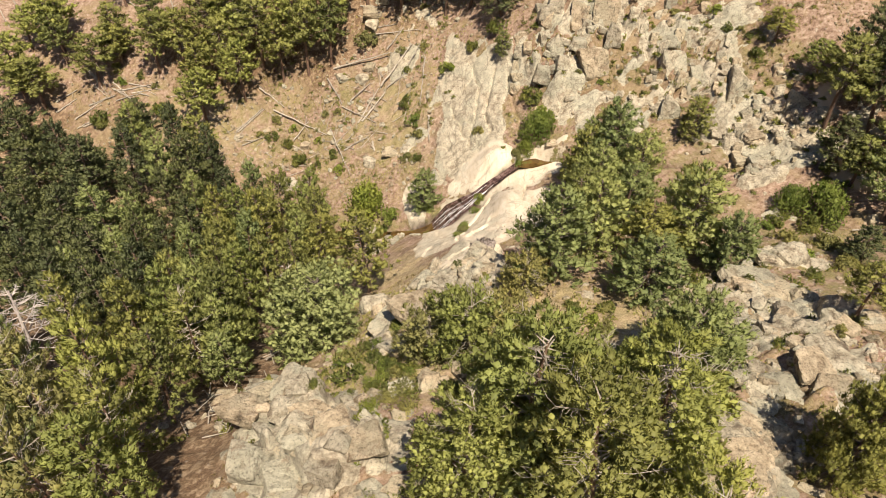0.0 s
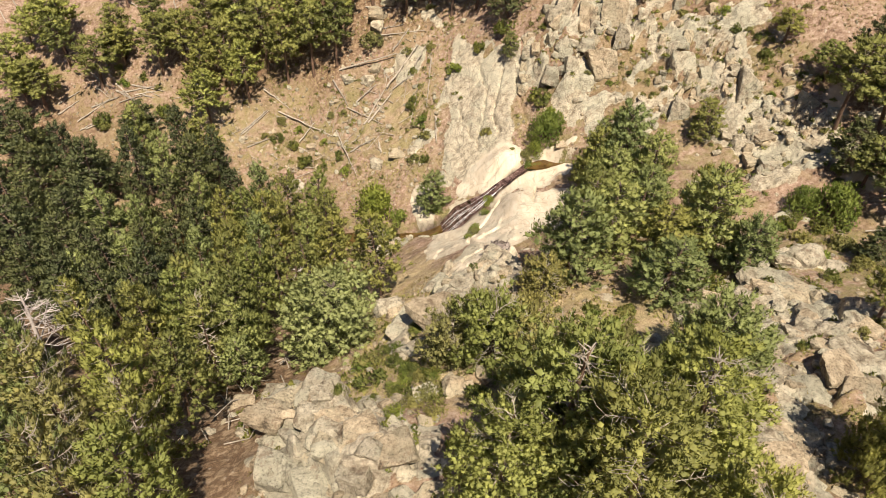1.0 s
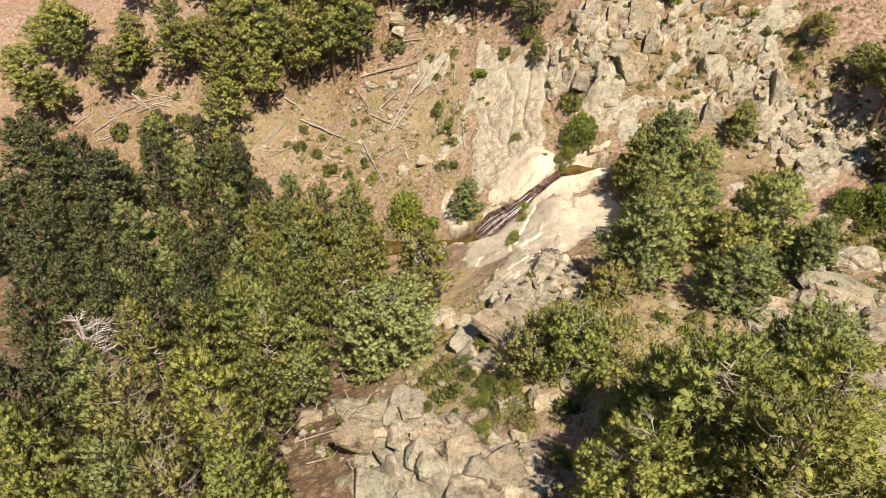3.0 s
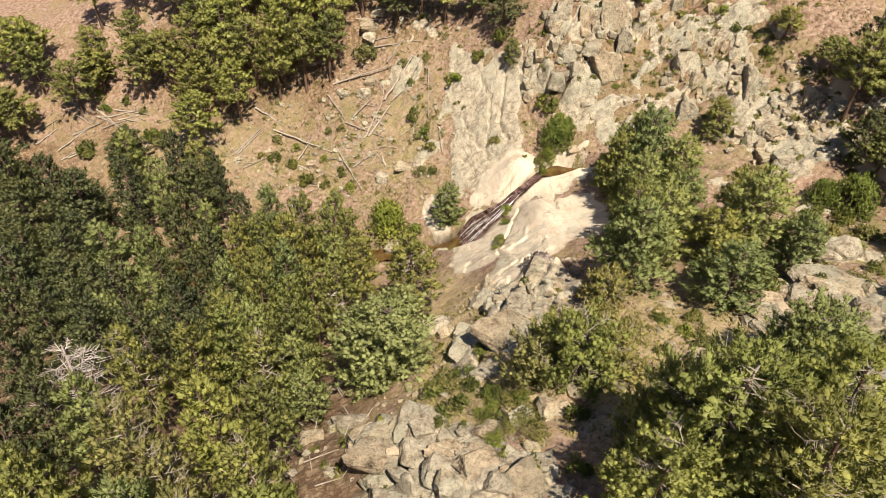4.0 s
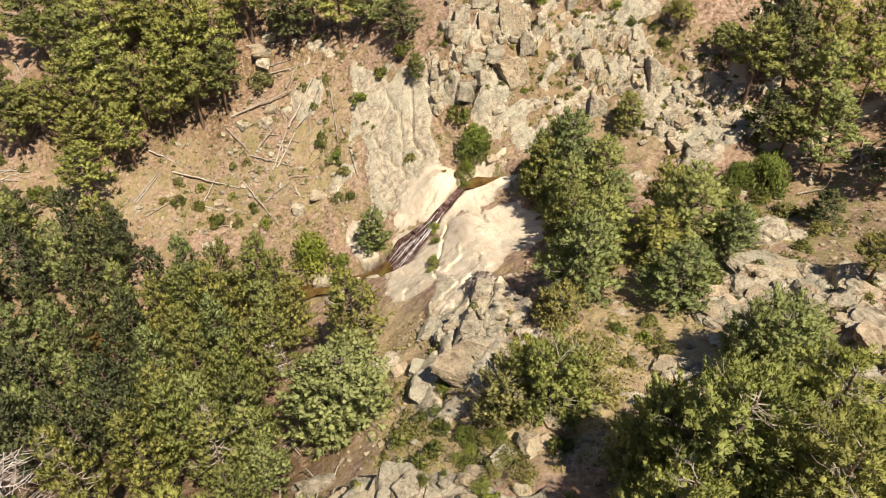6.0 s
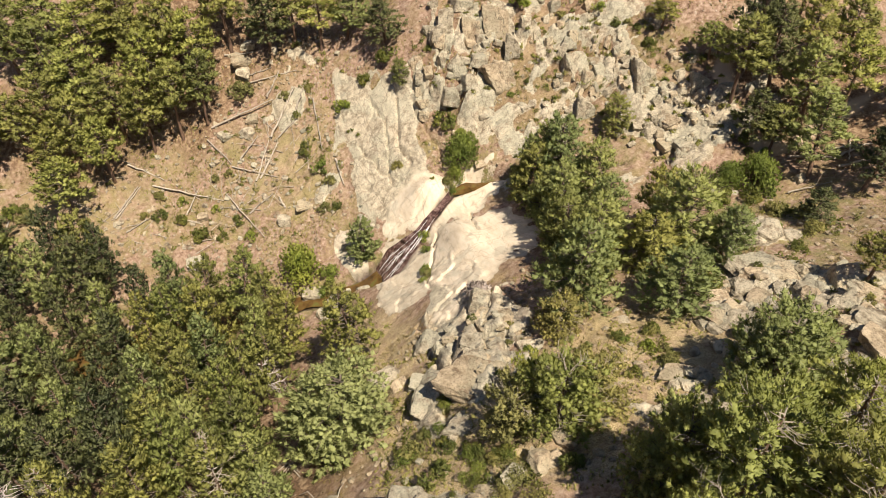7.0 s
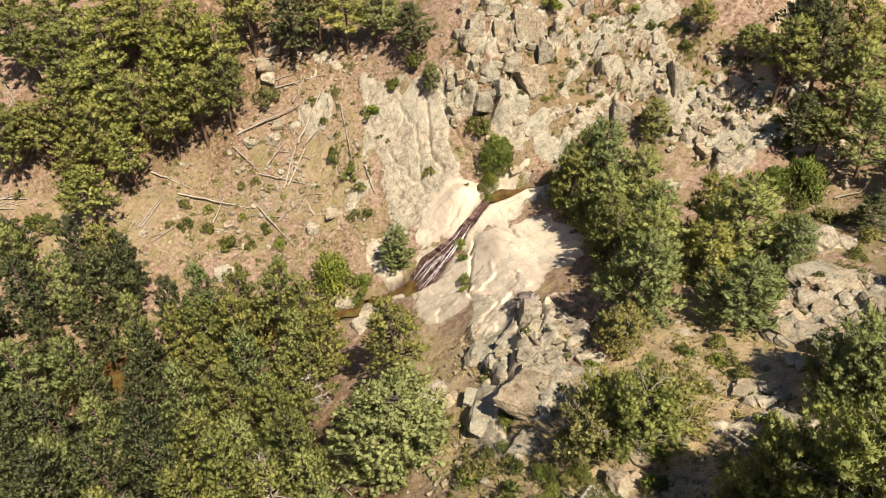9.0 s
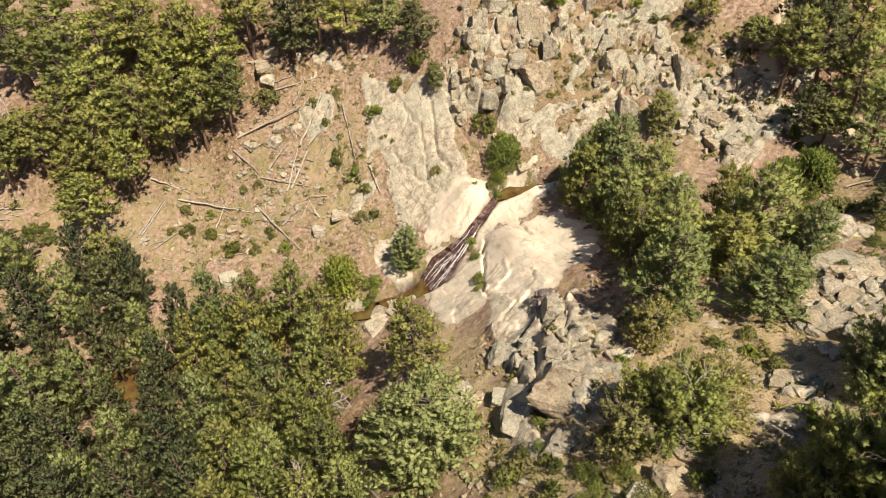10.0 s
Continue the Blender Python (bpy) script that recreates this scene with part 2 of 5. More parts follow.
NET_X, NET_Y, NET = -60.0, 5.0, 10.0

# The stream: x, y, water level, half width, from above the fall down the valley.
STREAM = ((18.6, 42.4, 7.4, 0.12), (17.8, 42.8, 7.2, 0.2), (17, 43.2, 7.0, 0.3), (16.2, 43.6, 6.8, 0.35), (15.2, 44.0, 6.5, 0.4), (14, 44.5, 6.2, 0.4),
          (9.6, 46.6, 5.0, 0.35), (8.0, 47.0, 4.95, 0.5), (6.5, 46.8, 4.9, 0.3), (5.7, 46.3, 4.6, 0.22),
          (4.4, 45.6, 3.95, 0.28), (3.2, 45.0, 3.3, 0.40), (2.0, 44.6, 2.4, 0.65), (0.9, 44.4, 1.4, 0.9), (-0.3, 44.2, 0.0, 0.8), (-2.4, 44.7, -1.0, 0.4), (-4.2, 44.7, -1.4, 0.65),
          (-7.5, 45.6, -2.2, 0.6), (-14, 48, -4.8, 1.2), (-30, 50, -8, 1.5), (-62, 56, -12, 2.0))

# Bare rock: x, y, half length, half width, turn in degrees, height of the blocks, size of the blocks, smoothness.
OUTCROPS = ((3.2, 53.6, 7.6, 3.5, 100, 0.34, 4.2, 0.12), (4.0, 48.2, 3.0, 2.1, 20, 0.12, 3.4, 1.0), (11.6, 56.6, 5.4, 4.2, 60, 1.3, 1.9, 0.0),
            (19.4, 51.3, 4.2, 3.4, 120, 0.9, 1.3, 0.0), (24.0, 43.6, 4.6, 2.8, 130, 0.5, 1.2, 0.05), (5.3, 39.8, 8.4, 3.5, 73, 0.10, 3.6, 1.0),
            (0.9, 40.6, 5.4, 2.5, 85, 0.2, 1.8, 0.75), (1.2, 29.4, 5.0, 3.0, 80, 0.9, 2.2, 0.12), (-1.9, 47.6, 2.8, 0.9, 100, 0.3, 1.6, 0.5),
            (15.4, 22.6, 6.4, 3.9, 75, 0.7, 1.4, 0.0), (20.2, 29.4, 2.8, 1.7, 30, 0.6, 1.4, 0.0), (10.6, 13.6, 3.8, 2.8, 70, 0.9, 1.9, 0.0),
            (-5.2, 15.6, 4.8, 3.4, 120, 0.6, 2.8, 0.1), (-3.0, 24.5, 2.2, 0.8, 95, 0.4, 1.2, 0.0), (2.4, 35.4, 3.4, 2.4, 80, 0.3, 1.5, 0.3))
# Patchy rock between soil: x, y, half length, half width.
ROCKY = ((15, 51, 13, 9), (24, 42, 8, 8), (12, 20, 9, 9), (0, 27, 5, 8), (-1, 52, 4, 6), (-5, 64, 6, 5))


# Crags with steep sides: x, y, half length, half width, turn in degrees, lift.
CRAGS = ((-6.9, 18.1, 2.2, 1.8, 150, 1.9), (-4.6, 15.2, 2.6, 1.7, 150, 1.1), (0.9, 27.9, 4.9, 1.35, 63, 0.45), (-1.9, 26.6, 2.9, 1.0, 63, 0.2))
# Deep joints in the rock, as x, y from end to end.
CLEFTS = (((5.0, 56.8), (4.5, 55.0), (4.2, 53.2), (4.6, 51.5)), ((6.1, 55.7), (6.2, 54.0), (6.9, 51.3), (6.7, 49.8)), ((3.2, 57.6), (2.4, 56.6), (1.4, 56.8)),
          ((2.1, 53.7), (3.7, 53.3), (5.1, 51.7)), ((6.8, 44.1), (6.6, 42.4), (6.5, 40.8)), ((4.2, 44.0), (3.2, 41.9), (2.2, 39.8), (1.4, 37.6)),
          ((2.4, 32.6), (1.05, 30.4), (-0.5, 28.0), (-1.2, 26.2), (-2.2, 24.1), (-2.9, 22.3)), ((-7.4, 20.2), (-7.2, 18.6), (-7.6, 17.0)), ((-5.3, 19.2), (-4.4, 17.0), (-3.2, 15.4), (-2.0, 13.8)),
          ((2.9, 59.0), (3.6, 56.0), (3.2, 53.6), (2.6, 51.0)), ((1.5, 55.0), (2.4, 52.2), (3.4, 50.6)), ((3.9, 33.4), (3.0, 31.2), (1.8, 29.4)), ((2.0, 29.2), (0.2, 27.3), (-0.2, 25.4)))


def hashed(i, j, k):
    v = np.sin(i * 127.1 + j * 311.7 + k * 74.7) * 43758.5453
    return v - np.floor(v)


def wave(x, y, size, k=0.0):
    """Smooth value noise, -1 to 1."""
    u, v = np.asarray(x) / size + 37.2 * k, np.asarray(y) / size - 19.7 * k
    i, j = np.floor(u), np.floor(v)
    f, g = u - i, v - j
    f, g = f * f * (3 - 2 * f), g * g * (3 - 2 * g)
    a = hashed(i, j, k) * (1 - f) + hashed(i + 1, j, k) * f
    b = hashed(i, j + 1, k) * (1 - f) + hashed(i + 1, j + 1, k) * f
    return 2 * (a * (1 - g) + b * g) - 1


def waves(x, y, size, octaves, k=0.0):
    return sum(wave(x, y, size / 2.1 ** o, k + o) * 0.5 ** o for o in range(octaves))


def blocks(x, y, size, k):
    """Angular blocks: the tilted top of the nearest one and the distance to its joint."""
    u, v = np.asarray(x) / size, np.asarray(y) / size
    i, j = np.floor(u), np.floor(v)
    best, second = np.full(u.shape, 9.0), np.full(u.shape, 9.0)
    top = np.zeros(u.shape)
    for di in (-1, 0, 1):
        for dj in (-1, 0, 1):
            ci, cj = i + di, j + dj
            px, py = ci + 0.15 + 0.7 * hashed(ci, cj, k), cj + 0.15 + 0.7 * hashed(ci, cj, k + 1)
            d = np.hypot(u - px, v - py)
            h = hashed(ci, cj, k + 2) - 0.4 + (hashed(ci, cj, k + 3) - 0.5) * 1.1 * (u - px) + (hashed(ci, cj, k + 4) - 0.5) * 1.1 * (v - py)
            near = d < best
            second = np.where(near, best, np.minimum(second, d))
            top, best = np.where(near, h, top), np.where(near, d, best)
    return top, second - best


def step(a, b, v):
    t = np.clip((v - a) / (b - a), 0, 1)
    return t * t * (3 - 2 * t)


def spline(f):
    return (1 - f) ** 3 / 6, (3 * f ** 3 - 6 * f * f + 4) / 6, (-3 * f ** 3 + 3 * f * f + 3 * f + 1) / 6, f ** 3 / 6


def valley(x, y):
    nx, ny = RELIEF.shape
    u, v = np.clip((x - NET_X) / NET, -1, nx), np.clip((y - NET_Y) / NET, -1, ny)
    i, j = np.floor(u).astype(int), np.floor(v).astype(int)
    out = np.zeros(u.shape)
    for a, wa in enumerate(spline(u - i)):
        for b, wb in enumerate(spline(v - j)):
            out += wa * wb * RELIEF[np.clip(i - 1 + a, 0, nx - 1), np.clip(j - 1 + b, 0, ny - 1)]
    over = np.hypot(np.maximum(0, np.abs(x + 8) - 58), np.maximum(0, np.maximum(y - 82, -y)))
    return out + over * 0.42 * step(0, 60, over)


def stream_at(x, y):
    """Distance to the stream's middle, its level and its half width there."""
    near, lev, wid = np.full(x.shape, 999.0), np.zeros(x.shape), np.ones(x.shape)
    for (x0, y0, z0, w0), (x1, y1, z1, w1) in zip(STREAM, STREAM[1:]):
        dx, dy = x1 - x0, y1 - y0
        s = np.clip(((x - x0) * dx + (y - y0) * dy) / (dx * dx + dy * dy), 0, 1)
        d = np.hypot(x - x0 - s * dx, y - y0 - s * dy)
        hit = d < near
        near, lev, wid = np.where(hit, d, near), np.where(hit, z0 + s * (z1 - z0), lev), np.where(hit, w0 + s * (w1 - w0), wid)
    return near, lev, wid


def bare(x, y):
    """How bare the rock is, its smoothness and the relief of its blocks."""
    rock, smooth, relief = np.zeros(x.shape), np.zeros(x.shape), np.zeros(x.shape)
    wob = waves(x, y, 2.4, 4, 3.0) * 0.35
    for n, (cx, cy, a, b, turn, amp, size, sm) in enumerate(OUTCROPS):
        c, s = math.cos(radians(turn)), math.sin(radians(turn))
        p, q = ((x - cx) * c + (y - cy) * s) / a, (-(x - cx) * s + (y - cy) * c) / b
        on = np.nonzero(np.hypot(p, q) + wob < 1.15)[0]
        if not len(on):
            continue
        m = step(1.15, 0.75, np.hypot(p[on], q[on]) + wob[on])
        u, v = x[on], y[on]
        along, across = u * c + v * s + 0.35 * waves(u, v, 1.6, 3, 8), -u * s + v * c + 0.35 * waves(u, v, 1.6, 3, 9)
        top, joint = blocks(along * 0.55, across * 1.15, size, 5.0 + n)
        top2, joint2 = blocks(along * 0.7 + 3, across * 1.3, size * 0.36, 40.0 + n)
        gap = step(-0.25, 0.35, waves(u, v, 1.8, 2, 30.0 + n))
        r = amp * (1 - 0.5 * sm) * (top + 0.34 * top2 * (1 - sm)) - (0.06 + 0.6 * amp) * (1 - 0.75 * sm) * gap * step(0.09, 0.0, joint) - 0.10 * (1 - sm) ** 2 * step(0.1, 0.5, gap) * step(0.13, 0.0, joint2)
        relief[on] += m * (r + 0.25 * amp)
        smooth[on] = np.maximum(smooth[on], m * sm)
        if sm == 0:
            m = m * step(*((-0.15, 0.05) if cy > 42 else (-0.42, -0.18)), waves(u, v, 2.0, 3, 60.0 + n))
        rock[on] = np.maximum(rock[on], m)
    for crag in CRAGS:
        rock = np.maximum(rock, crag_at(x, y, *crag[:5]))
    patch = waves(x, y, 2.6, 4, 6.0)
    near = np.zeros(x.shape)
    for cx, cy, rx, ry in ROCKY:
        near = np.maximum(near, step(1.1, 0.6, np.hypot((x - cx) / rx, (y - cy) / ry)))
    m = step(0.44, 0.62, patch) * near * (1 - rock)
    on = np.nonzero(m > 0)[0]
    top, joint = blocks(x[on] + 0.25 * waves(x[on], y[on], 0.9, 2, 8), y[on] * 0.7, 0.95, 90.0)
    relief[on] += m[on] * (0.55 * top + 0.25 - 0.25 * step(0.12, 0.0, joint))
    rock = np.maximum(rock, m)
    return rock, smooth, relief


def crag_at(x, y, cx, cy, a, b, turn):
    c, s = math.cos(radians(turn)), math.sin(radians(turn))
    d = np.hypot(((x - cx) * c + (y - cy) * s) / a, (-(x - cx) * s + (y - cy) * c) / b)
    return step(1.12, 0.86, d + 0.16 * waves(x, y, 1.7, 3, 7.0))


def cleft_at(x, y):
    """How deep in a joint, 1 on its line."""
    u, v = x + 0.16 * waves(x, y, 0.9, 2, 14.0), y + 0.16 * waves(x, y, 0.9, 2, 15.0)
    out = np.zeros(x.shape)
    for line in CLEFTS:
        for (x0, y0), (x1, y1) in zip(line, line[1:]):
            near = np.nonzero((u > min(x0, x1) - 0.5) & (u < max(x0, x1) + 0.5) & (v > min(y0, y1) - 0.5) & (v < max(y0, y1) + 0.5))[0]
            p, q = u[near], v[near]
            s = np.clip(((p - x0) * (x1 - x0) + (q - y0) * (y1 - y0)) / ((x1 - x0) ** 2 + (y1 - y0) ** 2), 0, 1)
            out[near] = np.maximum(out[near], step(0.15, 0.03, np.hypot(p - x0 - s * (x1 - x0), q - y0 - s * (y1 - y0))))
    return out


def height(x, y):
    x, y = np.atleast_1d(np.asarray(x, float)), np.atleast_1d(np.asarray(y, float))
    h = valley(x, y)
    rock, smooth, relief = bare(x, y)
    h = h + relief + waves(x, y, 5.0, 3, 1.0) * 0.30 * (1 - 0.8 * smooth) + waves(x, y, 0.9, 3, 2.0) * 0.10 * (1 - smooth)
    for cx, cy, a, b, turn, lift in CRAGS:
        h += lift * crag_at(x, y, cx, cy, a, b, turn)
    h -= 0.38 * cleft_at(x, y)
    # lips and slabs beside the fall
    h += 1.5 * np.exp(-(((x - 4.3) / 1.8) ** 2 + ((y - 47.8) / 1.6) ** 2)) + 1.2 * np.exp(-(((x - 5.2) / 1.5) ** 2 + ((y - 41.5) / 3.0) ** 2))
    d, lev, wid = stream_at(x, y)
    return h + (lev - 0.3 - h) * step(2.3, 0.75, d / wid + 0.25 * waves(x, y, 1.0, 3, 4.0))


def axis(lo, hi, fine, far):
    """Lines at an even fine step from lo to hi, ever wider outside."""
    mid, out, d = list(np.arange(lo, hi + fine / 2, fine)), [], fine
    while not out or out[-1] < far:
        d *= 1.22
        out.append((out[-1] if out else 0) + d)
    return np.array([lo - o for o in reversed(out)] + mid + [hi + o for o in out])


def part(name, data, material, parent=None, label="", smooth=False):
    """One mesh object from a mesh, a bmesh or (points, faces), under its thing."""
    if isinstance(data, tuple):
        me = bpy.data.meshes.new(name)
        me.from_pydata(np.asarray(data[0]).tolist(), [], np.asarray(data[1]).tolist() if not isinstance(data[1], list) else data[1])
    elif isinstance(data, bmesh.types.BMesh):
        me = bpy.data.meshes.new(name)
        data.to_mesh(me)
        data.free()
    else:
        me = data
    if not me.materials:
        me.materials.append(material)
    if smooth:
        me.polygons.foreach_set("use_smooth", [True] * len(me.polygons))
    me.update()
    ob = new(name, me)
    ob.parent = parent
    if label:
        tagged(ob, label)
    return ob


def sheet(nx, ny):
    a = np.arange(nx * ny).reshape(nx, ny)
    return np.stack([a[:-1, :-1], a[1:, :-1], a[1:, 1:], a[:-1, 1:]], -1).reshape(-1, 4)


def finer(lines, lo, hi):
    """Halve the net between lo and hi."""
    mid = (lines[1:] + lines[:-1]) / 2
    return np.sort(np.concatenate([lines, mid[(mid > lo) & (mid < hi)]]))


gx, gy = finer(axis(-34, 32, 0.2, 700), -9.5, 9.5), finer(axis(6, 72, 0.2, 700), 12, 58)
X, Y = np.meshgrid(gx, gy, indexing="ij")
X, Y = X.ravel(), Y.ravel()
Z = height(X, Y)
ground = tagged(part("ground", (np.stack([X, Y, Z], 1), sheet(len(gx), len(gy))), M_GROUND, smooth=True),
                "steep mountain valley of granite, dry soil and straw-coloured grass", "ground", kind="structure")
ZS = Z.reshape(len(gx), len(gy))


def ground_z(x, y):
    """The height of the built sheet at a place."""
    i, j = int(np.searchsorted(gx, x)) - 1, int(np.searchsorted(gy, y)) - 1
    f, g = (x - gx[i]) / (gx[i + 1] - gx[i]), (y - gy[j]) / (gy[j + 1] - gy[j])
    return float((ZS[i, j] * (1 - f) + ZS[i + 1, j] * f) * (1 - g) + (ZS[i, j + 1] * (1 - f) + ZS[i + 1, j + 1] * f) * g)


rock_m, smooth_m, _ = bare(X, Y)
dist_s, lev_s, wid_s = stream_at(X, Y)


def blob(cx, cy, rx, ry, k):
    return step(1.25, 0.6, np.hypot((X - cx) / rx, (Y - cy) / ry) + 0.35 * waves(X, Y, 2.5, 3, k))


green_m = np.clip(blob(-3.6, 25.5, 2.2, 4.5, 11) * 0.4 + blob(0, 21, 4, 3, 12) * 0.5 + blob(-5, 56, 6, 6, 13) * 0.6 + blob(-26, 61, 14, 7, 24) * 0.5 + blob(22, 30, 9, 6, 25) * 0.7 + blob(20, 48, 8, 7, 26) * 0.5 + blob(9, 24, 5, 3, 14) * 0.6
                  + step(3.5, 1.4, dist_s / wid_s) * 0.9 + blob(14, 14, 6, 5, 15) * 0.35 + blob(9, 51, 6, 3, 16) * 0.5, 0, 1)
fall_m = step(2.0, 0.9, dist_s / wid_s + 0.3 * waves(X, Y, 0.8, 3, 17)) * step(6.8, 5.6, X) * step(-3.5, -1.5, X)
wet_m = np.clip(fall_m + step(1.25, 0.9, dist_s / wid_s) * 0.9, 0, 1)
trail_m = np.zeros(X.shape)
for (x0, y0), (x1, y1) in zip(((36, 38.5), (29.5, 37.5), (27.6, 38.6), (26.8, 41.5), (28, 45)), ((29.5, 37.5), (27.6, 38.6), (26.8, 41.5), (28, 45), (33, 49))):
    s = np.clip(((X - x0) * (x1 - x0) + (Y - y0) * (y1 - y0)) / ((x1 - x0) ** 2 + (y1 - y0) ** 2), 0, 1)
    trail_m = np.maximum(trail_m, step(0.75, 0.3, np.hypot(X - x0 - s * (x1 - x0), Y - y0 - s * (y1 - y0)) + 0.2 * waves(X, Y, 1, 2, 18)))
litter_m = np.clip(step(-6.5, -10.5, X + 1.5 * waves(X, Y, 4, 2, 19)) * step(52, 46, Y + 0.25 * (X + 20)) + blob(-14, 70, 16, 6, 20) + blob(34, 42, 7, 8, 21)
                   + blob(12, 36, 5, 6, 22) * 0.8 + blob(3, 12, 4, 4, 23) + blob(16, 54, 9, 6, 36) * 0.5 + blob(-44, 58, 14, 9, 37), 0, 1)
meadow_m = np.clip(blob(-3.2, 25.5, 2.6, 6.5, 27) + blob(0, 21, 5, 4, 28) + blob(-4.6, 20.6, 4, 3, 34) + blob(-2.6, 34, 2.0, 6, 35) + blob(6, 22, 6, 5, 29) * 0.8 + blob(-28, 60, 12, 5, 30) * 0.3 + blob(-3.5, 56, 4, 4, 31) * 0.3 + blob(-3, 63, 3, 5, 32) * 0.2 + blob(16, 53.5, 3, 5, 33) * 0.3, 0, 1)
for key, values in (("rock", rock_m), ("smooth", smooth_m), ("green", green_m), ("wet", wet_m), ("trail", trail_m), ("meadow", meadow_m), ("litter", litter_m)):
    ground.data.attributes.new(key, "FLOAT", "POINT").data.foreach_set("value", values.astype(np.float32))


# ---- water ----
def ribbon(rows, across, lift, widen, k, seed_step=0.45):
    """A water surface along the stream, level across, with an uneven edge."""
    pts, n = [], 0
    for (x0, y0, z0, w0), (x1, y1, z1, w1) in zip(rows, rows[1:]):
        length = math.hypot(x1 - x0, y1 - y0)
        for s in np.arange(0, 1, seed_step / length):
            pts.append((x0 + s * (x1 - x0), y0 + s * (y1 - y0), z0 + s * (z1 - z0), w0 + s * (w1 - w0)))
    pts.append(rows[-1])
    P = np.array(pts)
    T = np.gradient(P[:, :2], axis=0)
    T /= np.linalg.norm(T, axis=1)[:, None]
    for _ in range(3):
        T[1:-1] = (T[:-2] + T[1:-1] + T[2:]) / 3
    N = np.stack([-T[:, 1], T[:, 0]], 1)
    verts = []
    for a in np.linspace(-1, 1, across):
        w = P[:, 3] * widen * (1 + 0.35 * wave(P[:, 0], P[:, 1], 1.1, k + (a > 0)))
        xy = P[:, :2] + N * (a * w)[:, None]
        verts.append(np.column_stack([xy, P[:, 2] + lift + 0.02 * waves(xy[:, 0], xy[:, 1], 0.5, 2, k)]))
    return np.concatenate(verts), sheet(across, len(P))


tagged(part("stream", ribbon(STREAM[:9], 7, -0.02, 1.3, 60), M_WATER, smooth=True), "shallow amber-brown stream running over granite", "stream", kind="structure")
tagged(part("pool", ribbon(STREAM[14:], 7, -0.02, 1.3, 62), M_WATER, smooth=True), "brown pool and stream below the waterfall", "pool", kind="structure")
waterfall = tagged(new("waterfall"), "thin white cascade sliding down a dark wet rock chute", "waterfall")
part("water_film", ribbon(STREAM[8:15], 9, -0.10, 1.3, 61, 0.25), M_FILM, waterfall, "dark film of water on the rock", True)
rng = np.random.default_rng(5)
for n in range(15):
    a = rng.uniform(-0.95, 0.85)
    rows, drift = [], 0.0
    s0 = rng.uniform(0.0, 0.75)
    s1 = min(1.0, s0 + rng.uniform(0.2, 0.6))
    for s in np.linspace(s0, s1, 16):
        q = 9 + s * 5
        i = min(13, int(q))
        f = q - i
        x, y, z, w = [STREAM[i][c] * (1 - f) + STREAM[i + 1][c] * f for c in range(4)]
        tx, ty = STREAM[i + 1][0] - STREAM[i][0], STREAM[i + 1][1] - STREAM[i][1]
        l = math.hypot(tx, ty)
        drift += rng.normal() * 0.05
        off = (a + drift + 0.35 * math.sin(3.1 * s)) * w * 0.9
        taper = math.sin(math.pi * min(1.0, max(0.08, (s - s0) / (s1 - s0))) * 0.92)
        rows.append((x - ty / l * off, y + tx / l * off, z, 0.006 + 0.034 * taper * rng.uniform(0.5, 1.2)))
    part("water_strand", ribbon(rows, 3, -0.06 + 0.01 * (n % 3), 1.0, 70 + n, 0.2), M_FOAM, waterfall, "white strand of water", True)


# ---- rocks ----
def rock_points(rng, level, flat, rough, boxy=False):
    """A fractured granite block: a ball cut by random planes, edges worn, surface uneven."""
    bm = bmesh.new()
    bmesh.ops.create_icosphere(bm, subdivisions=level, radius=1)
    u = np.array([v.co[:] for v in bm.verts])
    n = rng.normal(size=(13, 3))
    n[:6] = np.array([[1, 0, 0], [-1, 0, 0], [0, 1, 0], [0, -1, 0], [0, 0, 1], [0, 0, -1]]) + rng.normal(size=(6, 3)) * (0.19 if boxy else 0.16)
    n /= np.linalg.norm(n, axis=1)[:, None]
    d = np.concatenate([rng.uniform(0.58, 0.72, 6), rng.uniform(0.76, 1.0, 7) if boxy else rng.uniform(0.74, 1.0, 7)])
    d[4] = flat
    proj = np.maximum(u @ n.T, 1e-3) / d
    r = (proj ** 60).sum(1) ** (-1 / 60)
    p = u * r[:, None]
    shift = Vector(rng.uniform(-50, 50, 3))
    for v, q in zip(bm.verts, p):
        k = noise.fractal(Vector(q) * 2.2 + shift, 0.9, 2.0, 6)
        v.co = Vector(q) * (1 + rough * k)
    me = bpy.data.meshes.new("rock")
    bm.to_mesh(me)
    bm.free()
    return me


rng = np.random.default_rng(11)
BIG_ROCKS = [rock_points(rng, 4, rng.uniform(0.6, 0.8), 0.08) for _ in range(8)]
SMALL_ROCKS = [rock_points(rng, 2, rng.uniform(0.5, 0.8), 0.10) for _ in range(8)]
CHIPS = [rock_points(rng, 3, rng.uniform(0.6, 0.7), 0.08, True) for _ in range(10)]
COLUMNS = [rock_points(rng, 4, rng.uniform(0.6, 0.7), 0.085, True) for _ in range(8)]
for n, me in enumerate(BIG_ROCKS + SMALL_ROCKS + CHIPS + COLUMNS):
    me.materials.append(M_ROCK_PINK if n % 3 == 1 else M_ROCK)

